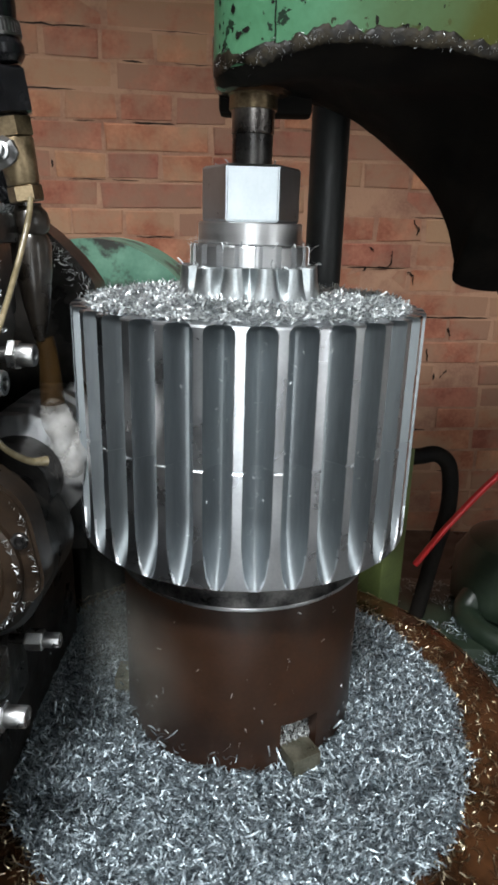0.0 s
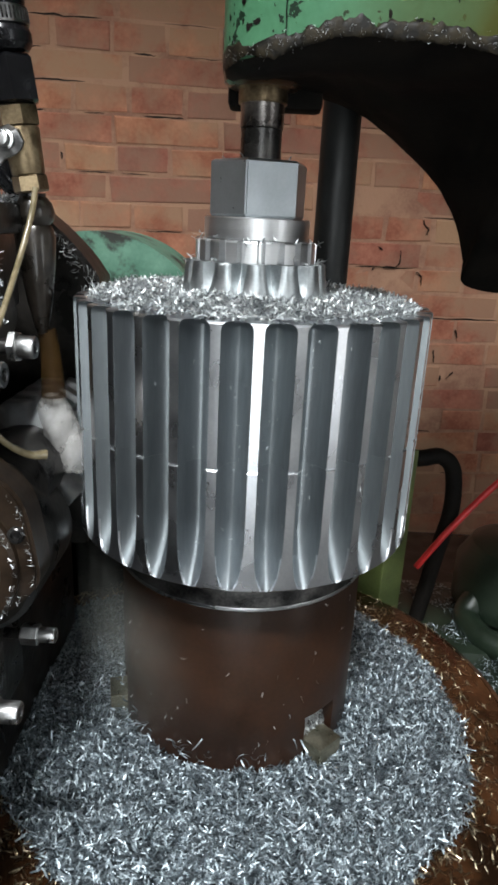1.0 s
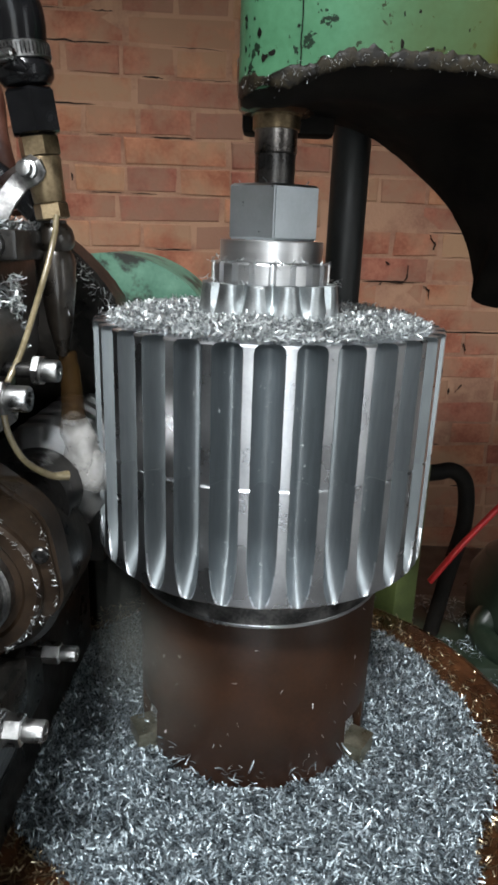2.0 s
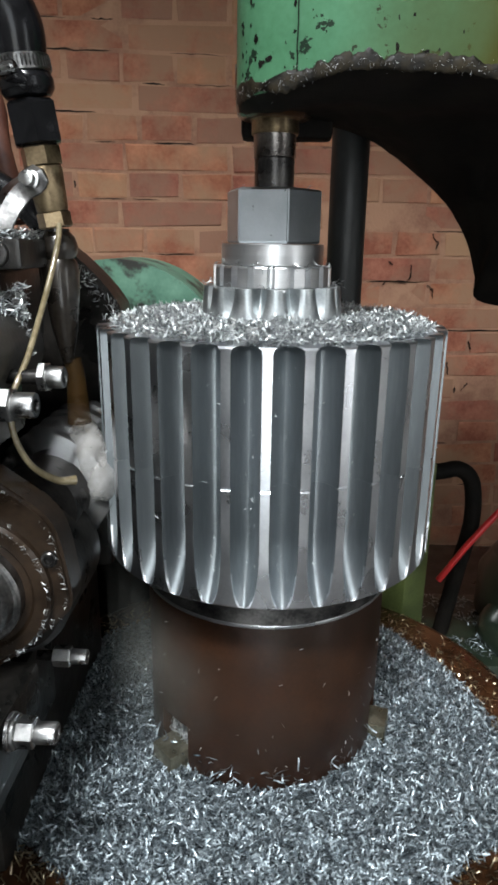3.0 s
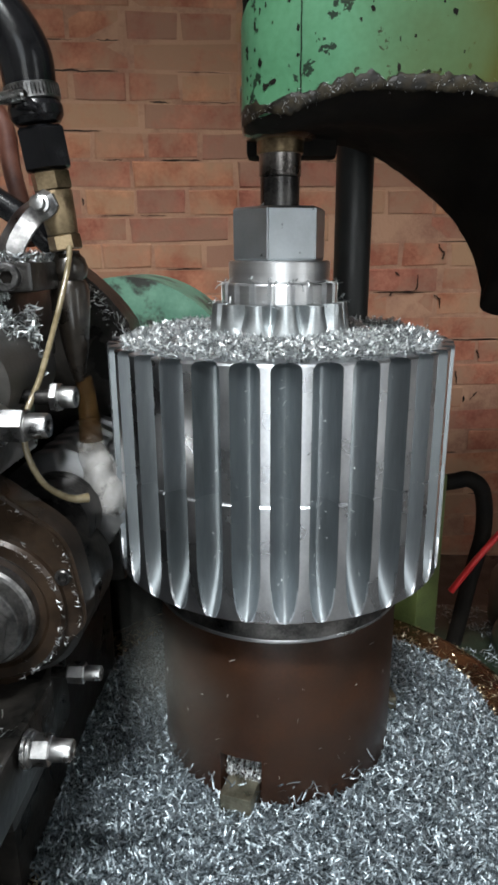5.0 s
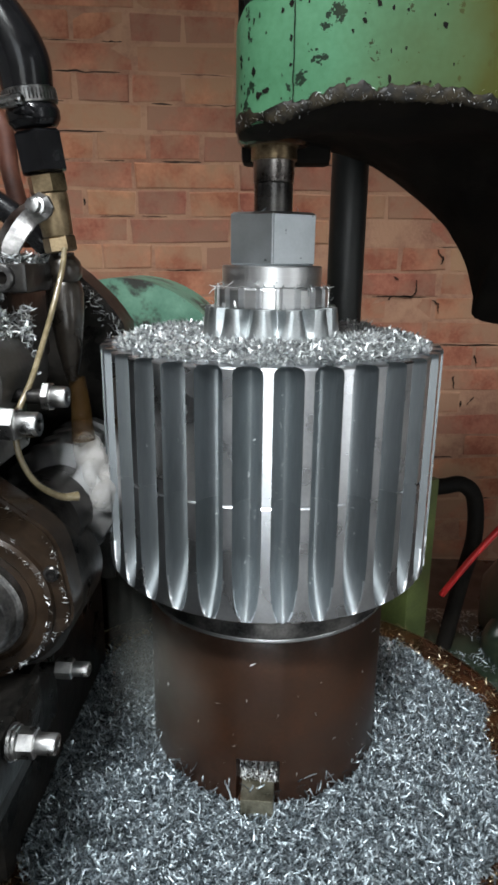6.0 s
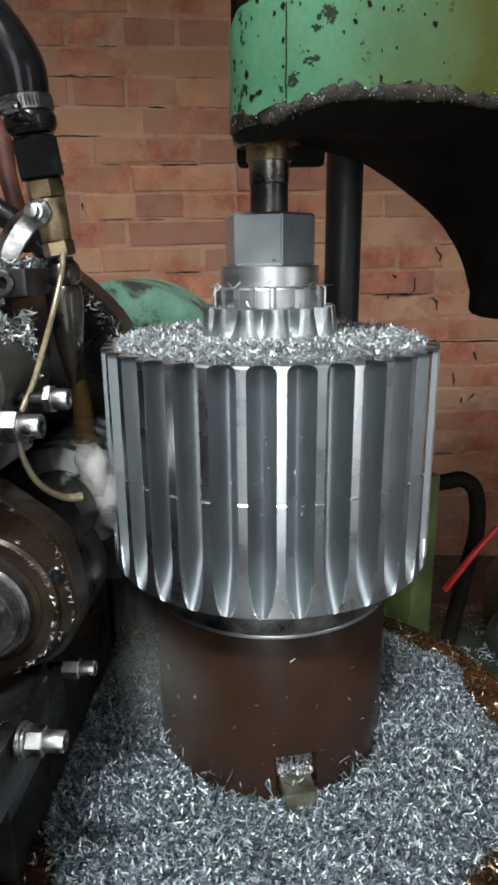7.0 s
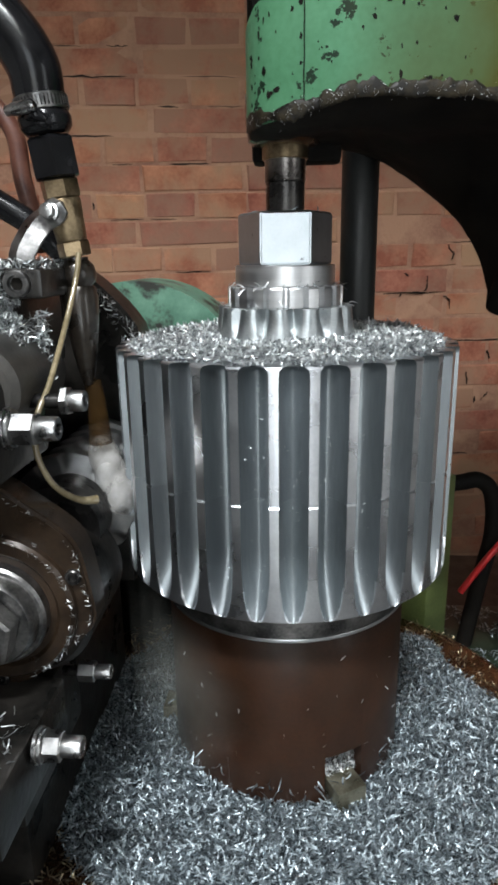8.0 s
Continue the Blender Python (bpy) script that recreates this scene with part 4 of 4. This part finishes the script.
def coolant_line():
    A, B = Vector((-0.1480, -0.070, 0.150)), Vector((-0.1365, -0.066, 0.064))
    axis = along(B, A)                                # z runs up the valve
    v = thing("coolant_valve", "brass valve with steel lever on a black nozzle", "valve", (-0.1365, -0.066, 0.064))
    base = Matrix.Translation((0.1365, 0.066, -0.064))

    def add(name, bm, mat, label="", on=None):
        o = part(name, bm, mat, on or v, label)
        if not on:
            o.matrix_local = base
        return o

    add("black_union", lathe([(0.0125, 0.0478), (0.0155, 0.049), (0.0155, 0.0705), (0.0135, 0.0725), (0.0125, 0.0725)], m=axis, sides=6), RUBBER, "black hexagon union")
    add("hex_end", lathe([(0.0100, 0.036), (0.0122, 0.0368), (0.0122, 0.0468), (0.0105, 0.0477)], m=axis @ pose(0, 0, 0, 0, 0, 12), sides=6), BRASS)
    add("valve_body", lathe([(0.0092, 0.010), (0.0098, 0.011), (0.0112, 0.0345), (0.0108, 0.0358)], 40, axis), BRASS, "oily brass valve body")
    add("lower_hex", lathe([(0.0092, 0.0), (0.0104, 0.001), (0.0104, 0.009), (0.0094, 0.0099)], m=axis @ pose(0, 0, 0, 0, 0, 25), sides=6), BRASS)
    piv = Vector((-0.1440, -0.0855, 0.0905))
    add("pivot", lathe([(0.0060, -0.004), (0.0060, 0.001), (0.0046, 0.0016), (0.0046, 0.0052), (0.003, 0.006)], 28, along(piv, piv + Vector((-0.1, -0.6, 0.12)))), BOLT_STEEL, "pivot nut of the lever")
    P = [piv + Vector((0.0055, 0.0040, 0.0045)), piv + Vector((-0.001, 0.003, -0.002)), Vector((-0.1500, -0.090, 0.0835)), Vector((-0.1548, -0.096, 0.0745)), Vector((-0.1585, -0.100, 0.0655)), Vector((-0.1580, -0.101, 0.0605))]
    rows = []
    for k, p in enumerate(P):
        d = (P[min(k + 1, 5)] - P[max(k - 1, 0)]).normalized()
        side = d.cross(Vector((-0.25, -1, 0.2))).normalized()
        nrm = side.cross(d).normalized()
        w = (0.0070, 0.0088, 0.0094, 0.0094, 0.0092, 0.0080)[k]
        rows.append([p + side * w + nrm * 0.0008, p - side * w + nrm * 0.0008, p - side * w - nrm * 0.0008, p + side * w - nrm * 0.0008])
    bm, V = grid_mesh(rows, close=True)
    bm.faces.new(V[0])
    bm.faces.new(V[-1][::-1])
    bmesh.ops.recalc_face_normals(bm, faces=bm.faces[:])
    bmesh.ops.subdivide_edges(bm, edges=bm.edges[:], cuts=1, use_grid_fill=True, smooth=0.6)
    add("lever", bm, WORN_STEEL, "bent stainless lever")
    N0, N1 = (-0.1378, -0.062, 0.064), (-0.1368, -0.060, -0.0225)
    m = along(N1, N0)
    add("nozzle", lathe([(0.0022, 0.0), (0.0036, 0.0005), (0.0082, 0.022), (0.0112, 0.045), (0.0122, 0.060), (0.0108, 0.066), (0.0095, 0.068), (0.0118, 0.071), (0.0126, 0.0755), (0.0112, 0.081), (0.0080, 0.0845), (0.0080, 0.0865)], 40, m), NOZZLE, "black tapered coolant nozzle")
    hose = thing("coolant_hose", "thick black rubber hose with a steel clamp", "hose", A)
    hb = Matrix.Translation(-A)
    d = (A - B).normalized()
    s = A + d * -0.0128
    pts = [s, A + d * -0.009, A + d * -0.004, A + d * 0.001, A + d * 0.010, A + d * 0.026, Vector((-0.1635, -0.070, 0.1945)), Vector((-0.1840, -0.068, 0.2135)), Vector((-0.215, -0.064, 0.226)), Vector((-0.30, -0.05, 0.230)), Vector((-0.42, 0.0, 0.20))]
    o = part("hose", tube(pts, [0.0128, 0.0160, 0.0164, 0.0146, 0.0154, 0.0162, 0.0166, 0.0168, 0.0168, 0.0168, 0.0168], 28, 10), RUBBER, hose)
    o.matrix_local = hb
    cm = along(A + d * -0.0005, A + d * 0.02)
    bm = lathe([(0.0150, 0.0), (0.0160, 0.0004), (0.0164, 0.0085), (0.0155, 0.0090)], 48, cm)
    o = clamp = part("clamp", bm, WORN_STEEL, hose, "slotted steel hose clamp")
    o.matrix_local = hb
    bm = bmesh.new()
    for k in range(45):
        merge(bm, box(0.0152, 0.0166, -0.00045, 0.00045, 0.0015, 0.0074, 0), cm @ pose(0, 0, 0, 0, 0, 8 * k))
    part("slotted_band", bm, DARK_STEEL, clamp, "dark slots of the clamp")
    part("clamp_screw", lathe([(0.0022, -0.009), (0.0036, -0.0078), (0.0036, 0.006), (0.0030, 0.007), (0.0030, 0.0105)], 24, along(A + Vector((-0.006, -0.0185, -0.001)), A + Vector((-0.020, -0.0155, -0.0025)))), BOLT_STEEL, clamp, "worm screw of the clamp")
    part("grease_lump", tube([A + d * -0.006 + Vector((-0.006, -0.0135, 0)), A + d * -0.0055 + Vector((0.0, -0.0155, 0.001)), A + d * -0.006 + Vector((0.006, -0.014, -0.001))], [0.002, 0.0042, 0.0022], 12, 6), RUBBER, clamp, "shiny black grease lump").matrix_local = Matrix.Identity(4)
    solo("air_tube", tube([(-0.1310, -0.0765, 0.066), (-0.1305, -0.086, 0.052), (-0.1335, -0.105, 0.024), (-0.1355, -0.134, -0.006), (-0.1400, -0.150, -0.026), (-0.1405, -0.152, -0.046),
                           (-0.1340, -0.148, -0.066), (-0.1235, -0.138, -0.0785), (-0.1150, -0.130, -0.0815)], [0.0018] * 7 + [0.0022, 0.0031], 12, 8), TUBE, "thin yellowed clear plastic tube", "tube")
    solo("oil_stream", tube([(-0.1352, -0.056, -0.0205), (-0.1335, -0.056, -0.040), (-0.1330, -0.056, -0.066)], [0.0060, 0.0068, 0.0085], 14, 6), OIL, "stream of amber cutting oil from the nozzle", "oil")
    solo("branch_pipe", tube([(-0.150, -0.040, 0.062), (-0.160, -0.045, 0.075), (-0.180, -0.048, 0.092), (-0.23, -0.05, 0.118), (-0.32, -0.05, 0.14)], 0.0085, 18, 6), RUBBER, "black curved branch pipe behind the valve", "pipe")
    solo("rear_hose", tube([(-0.19, 0.02, 0.07), (-0.205, 0.03, 0.12), (-0.21, 0.03, 0.16), (-0.24, 0.03, 0.185), (-0.32, 0.03, 0.19)], 0.0070, 16, 6), RUST, "thin reddish brown hose behind the valve", "hose")


RUST = material("rust_hose", (0.07, 0.022, 0.014), (0.13, 0.05, 0.03), 0.5, 0.0, 40, 0.1, 300)
coolant_line()

# ---- behind the stack ----
cover = thing("motor_cover", "rounded green cast cover with chipped paint", "machine cover", (-0.172, 0.26, -0.09))
part("shell", lathe([(0.10, -0.08), (0.122, -0.078), (0.129, -0.070), (0.129, 0.04)], 96, pose(0, 0, 0, 90, 0, 0)), WORN_GREEN, cover)
part("pedestal", box(-0.06, 0.06, -0.04, 0.07, -0.49, -0.10, 0.006), OIL_BLACK, cover)
column = solo("green_pillar", box(-0.0225, 0.0225, -0.0225, 0.0225, -0.25, 0.07, 0.003), OLIVE, "olive green painted square machine pillar", "pillar")
column.matrix_world = pose(0.172, 0.262, -0.265, 0, 0, 42)
solo("black_hose", tube([(0.200, 0.30, -0.222), (0.2213, 0.30, -0.2188), (0.2425, 0.30, -0.2160), (0.2600, 0.30, -0.2345), (0.2650, 0.30, -0.290), (0.2540, 0.30, -0.3568), (0.2388, 0.295, -0.450)], 0.0105, 18, 8), NEAR_BLACK, "black rubber hose looped beside the pillar", "hose")
solo("red_hose", tube([(0.2235, 0.275, -0.3615), (0.2430, 0.275, -0.330), (0.2640, 0.276, -0.299), (0.3141, 0.278, -0.235), (0.42, 0.28, -0.12)], 0.0042, 12, 6), RED, "thin bright red hose running upward", "hose")
pump = thing("coolant_pump", "dark green rounded pump body at the bed", "pump", (0.385, 0.34, -0.448))
part("housing", lathe([(0.080, 0.0), (0.085, 0.006), (0.085, 0.065), (0.068, 0.095), (0.045, 0.105)], 48), DARK_GREEN, pump)
part("elbow", tube([(-0.060, -0.03, 0.03), (-0.080, -0.05, 0.005), (-0.064, -0.10, 0.0), (-0.01, -0.14, 0.0), (0.05, -0.15, 0.0)], 0.018, 16, 6), DARK_GREEN, pump)


# ---- bricks of the back wall, in alternate courses of headers and stretchers ----
def brick_mesh(length, seed):
    rng = random.Random(seed)
    h, b = 0.0275, 0.0018
    front, mid, back = [], [], []
    for sx, sz in ((-1, -1), (1, -1), (1, 1), (-1, 1)):
        j = [rng.uniform(-0.0032, 0.0032) for _ in range(4)]
        front.append((sx * (length / 2 - b) + j[0], rng.uniform(-0.0010, 0.001), sz * (h - b) + j[1]))
        mid.append((sx * length / 2 + j[2], b + 0.0008, sz * h + j[3]))
        back.append((sx * length / 2 + j[2], 0.03, sz * h + j[3]))
    faces = [(0, 1, 2, 3)]
    for a in (0, 4):
        for k in range(4):
            faces.append((a + k, a + 4 + k, a + 4 + (k + 1) % 4, a + (k + 1) % 4))
    return front + mid + back, faces


def bricks():
    kinds = {}
    for length in (0.115, 0.24):
        for k in range(7):
            v, f = brick_mesh(length, k + int(length * 1000))
            me = bpy.data.meshes.new("brick")
            me.from_pydata(v, [], f)
            me.materials.append(BRICK)
            kinds[length, k] = (me, v, f)
    rng = random.Random(6)
    rest_v, rest_f = [], []
    crack_v, crack_f = [], []
    course, pitch = 0, 0.0630
    z = FLOOR_Z + 0.04 + COURSE_SHIFT
    while z < 2.27:
        length = 0.115 if course % 2 else 0.24
        x = -2.8 + (0.0 if course % 2 else 0.062) + rng.uniform(-0.02, 0.02)
        while x < 2.8:
            k = rng.randrange(7)
            me, v, f = kinds[length, k]
            proud = rng.gauss(0, 0.0010)
            if -0.62 < x < 0.95 and -0.66 < z < 0.62:
                o = new("brick", me)
                o.parent = wall_north
                o.matrix_local = pose(x, proud, z, 0, rng.gauss(0, 0.4), 0)
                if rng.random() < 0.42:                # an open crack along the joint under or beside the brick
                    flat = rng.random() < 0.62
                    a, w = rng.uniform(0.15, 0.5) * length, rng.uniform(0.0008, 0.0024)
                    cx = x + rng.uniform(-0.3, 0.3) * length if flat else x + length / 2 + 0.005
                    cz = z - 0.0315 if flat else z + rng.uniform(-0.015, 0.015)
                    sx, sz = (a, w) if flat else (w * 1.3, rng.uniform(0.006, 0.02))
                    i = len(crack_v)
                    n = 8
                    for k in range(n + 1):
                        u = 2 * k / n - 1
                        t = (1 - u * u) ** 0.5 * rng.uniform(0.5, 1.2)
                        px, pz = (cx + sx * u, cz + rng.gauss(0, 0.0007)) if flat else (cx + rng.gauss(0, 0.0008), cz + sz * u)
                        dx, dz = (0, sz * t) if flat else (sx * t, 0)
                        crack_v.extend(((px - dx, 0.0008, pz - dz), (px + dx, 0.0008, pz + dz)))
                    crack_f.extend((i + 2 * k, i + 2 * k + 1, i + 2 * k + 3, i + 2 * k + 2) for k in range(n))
            else:
                i = len(rest_v)
                rest_v.extend((p[0] + x, p[1] + proud, p[2] + z) for p in v)
                rest_f.extend(tuple(q + i for q in g) for g in f)
            x += length + 0.010 + rng.uniform(-0.003, 0.004)
        course += 1
        z += pitch
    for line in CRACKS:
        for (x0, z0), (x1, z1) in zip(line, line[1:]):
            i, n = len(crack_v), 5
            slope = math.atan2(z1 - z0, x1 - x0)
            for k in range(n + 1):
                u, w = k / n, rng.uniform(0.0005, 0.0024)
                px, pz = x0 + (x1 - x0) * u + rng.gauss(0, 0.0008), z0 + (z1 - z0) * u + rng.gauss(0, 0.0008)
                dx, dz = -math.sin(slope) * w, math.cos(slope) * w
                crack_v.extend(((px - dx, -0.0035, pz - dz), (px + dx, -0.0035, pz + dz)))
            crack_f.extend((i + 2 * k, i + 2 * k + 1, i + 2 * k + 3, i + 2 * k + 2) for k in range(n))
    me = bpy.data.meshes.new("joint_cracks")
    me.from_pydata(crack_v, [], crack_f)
    me.materials.append(NEAR_BLACK)
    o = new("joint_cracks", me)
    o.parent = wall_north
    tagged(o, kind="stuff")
    me = bpy.data.meshes.new("brick_field")
    me.from_pydata(rest_v, [], rest_f)
    me.materials.append(BRICK)
    o = new("brick_field", me)
    o.parent = wall_north
    tagged(o, kind="stuff")


COURSE_SHIFT = 0.0
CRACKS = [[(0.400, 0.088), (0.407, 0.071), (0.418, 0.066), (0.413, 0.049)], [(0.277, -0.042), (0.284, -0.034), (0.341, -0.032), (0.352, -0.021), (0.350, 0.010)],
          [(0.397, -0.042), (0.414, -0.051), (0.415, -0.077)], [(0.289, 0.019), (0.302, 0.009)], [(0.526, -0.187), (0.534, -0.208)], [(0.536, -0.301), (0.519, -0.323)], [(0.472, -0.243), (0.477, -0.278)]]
bricks()


# ---- chips that drop from the cut ----
FALLS = [(-0.052, -0.112, 0.15), (-0.046, -0.110, 1.43), (-0.030, -0.114, 1.92), (-0.020, -0.114, 3.44), (0.004, -0.116, 4.42), (-0.060, -0.106, 5.93), (-0.050, -0.108, 6.93), (-0.062, -0.104, 7.90), (-0.040, -0.108, 7.92)]
falling = [tagged(chips("steel_chip", [(0, 0, 0)], CHIP, 0.0065, 200 + k, 0.8), "small bright steel chip falling from the gear", "metal chip", "falling chips") for k in range(len(FALLS))]

# ---- oil mist that drifts round the fixture ----
def mist_material():
    m = material("oil_mist", (0.58, 0.60, 0.53), (0.70, 0.72, 0.66), 1.0, 0.0, 30, 0.0)
    n, link = m.node_tree.nodes, m.node_tree.links.new
    co, mp, grad = n.new("ShaderNodeTexCoord"), n.new("ShaderNodeMapping"), n.new("ShaderNodeTexGradient")
    mp.inputs["Scale"].default_value = (1 / 0.105, 1 / 0.105, 1 / 0.085)
    grad.gradient_type = "SPHERICAL"
    link(co.outputs["Object"], mp.inputs["Vector"])
    link(mp.outputs[0], grad.inputs[0])
    wisp = n.new("ShaderNodeTexNoise")
    wisp.inputs["Scale"].default_value, wisp.inputs["Detail"].default_value = 22, 3
    link(co.outputs["Object"], wisp.inputs["Vector"])
    spread = n.new("ShaderNodeMapRange")
    spread.inputs[1].default_value, spread.inputs[2].default_value, spread.inputs[4].default_value = 0.15, 0.80, MIST
    link(wisp.outputs[0], spread.inputs[0])
    mul = n.new("ShaderNodeMath")
    mul.operation = "MULTIPLY"
    link(grad.outputs[1], mul.inputs[0])
    link(spread.outputs[0], mul.inputs[1])
    link(mul.outputs[0], n["Principled BSDF"].inputs["Alpha"])
    n["Principled BSDF"].inputs["Specular IOR Level"].default_value = 0.0
    return m


def oil_mist():
    """Curved veils one behind the other round the fixture, thinning out to nothing at their edges."""
    cloud = thing("oil_mist", "thin grey oil mist drifting beside the brown fixture", "mist", MIST_AT)
    for k in range(3):
        rows = []
        for j in range(13):
            z = -0.075 + 0.150 * j / 12
            row = []
            for i in range(25):
                a = radians(-195 + 115 * i / 24)
                r = 0.114 + 0.009 * k + 0.003 * noise.noise((i * 0.3, j * 0.4, k * 3))
                row.append((r * math.cos(a) - MIST_AT[0], r * math.sin(a) - MIST_AT[1], z))
            rows.append(row)
        bm, _ = grid_mesh(rows)
        part("veil", bm, MIST_GREY, cloud)
    return cloud


MIST, MIST_AT = 0.11, (-0.112, -0.058, -0.250)
MIST_GREY = mist_material()
mist_ob = oil_mist()

# ---- milky froth where the oil stream meets the turning hob ----
def froth_lump(seed):
    bm = bmesh.new()
    bmesh.ops.create_icosphere(bm, subdivisions=4, radius=0.012)
    for v in bm.verts:
        v.co *= 1 + 0.35 * noise.noise(v.co * 70 + Vector((seed, 0, 0))) + 0.06 * noise.noise(v.co * 300 + Vector((0, seed, 0)))
        v.co.z *= 1.35
    return bm


FROTH = material("oil_froth", (0.60, 0.57, 0.53), (0.82, 0.80, 0.77), 0.7, 0.0, 60, 0.0, 300)
FROTH.node_tree.nodes["Principled BSDF"].inputs["Alpha"].default_value = 0.34
FROTH_AT = [(-0.1330, -0.052, -0.0800), (-0.1300, -0.053, -0.0930), (-0.1220, -0.051, -0.1080)]
froth_ob = thing("oil_froth", "milky froth of cutting oil on the spinning hob", "oil", FROTH_AT[1])
for k, at in enumerate(FROTH_AT):
    part("lump", froth_lump(5 * k), FROTH, froth_ob).location = Vector(at) - Vector(FROTH_AT[1])

# ---- what turns ----
TURN = [(0.0, 0.0), (0.5, 7.4), (1.0, 14.7), (1.5, 22.0), (2.0, 29.2), (2.5, 36.8), (3.0, 44.4), (3.5, 52.1), (4.0, 59.5), (4.5, 66.9), (5.0, 74.3), (5.5, 81.7), (6.0, 89.1), (6.5, 96.5), (7.0, 103.9), (7.5, 111.3), (8.0, 118.7)]


def motions():
    for ob in (fixture_ob, gear_lower, gear_upper, pinion, ring_ob, collar, nut_ob, chip_heap, speck_ob, table, *turning_chips):
        p = ob.location.copy()
        walk(ob, [(t, pose(p.x, p.y, p.z, 0, 0, a)) for t, a in TURN])
    for ob, (x, y, t) in zip(falling, FALLS):
        m0, m1 = pose(x, y, -0.1685), pose(x, y - 0.004, -0.338, 60, 30, 80)
        mid = pose(x, y - 0.002, -0.215, 20, 10, 30)
        walk(ob, [(0.0, m0), (t, m0), (t + 0.1, mid), (t + 0.2, m1), (8.0, m1)] if t + 0.2 < 8 else [(0.0, m0), (t - 0.1, m0), (t, mid), (8.0, pose(x, y - 0.003, -0.300, 40, 20, 60))])
    x, y, z = MIST_AT
    walk(mist_ob, [(0.0, pose(x, y, z)), (2.0, pose(x, y, z + 0.006, 0, 0, 2)), (4.0, pose(x + 0.001, y, z - 0.002, 0, 0, -2)), (6.0, pose(x, y, z + 0.004, 0, 0, 2)), (8.0, pose(x, y, z))])
    x, y, z = FROTH_AT[1]
    walk(froth_ob, [(0.5 * k, pose(x + 0.0012 * math.sin(2.3 * k), y, z + 0.0018 * math.sin(1.7 * k), 6 * math.sin(k), 0, 14 * math.sin(1.9 * k))) for k in range(17)])
    rate = 14.83 * TEETH                               # one turn of the hob for each tooth
    steps = round(8.0 * 30 / 4)
    walk(hob_ob, [(k * 4 / 30, Matrix.Translation((HOB_X, -0.005, HOB_Z)) @ pose(0, 0, 0, 90, 0, 0) @ pose(0, 0, 0, 0, 0, -rate * k * 4 / 30)) for k in range(steps + 1)])


motions()
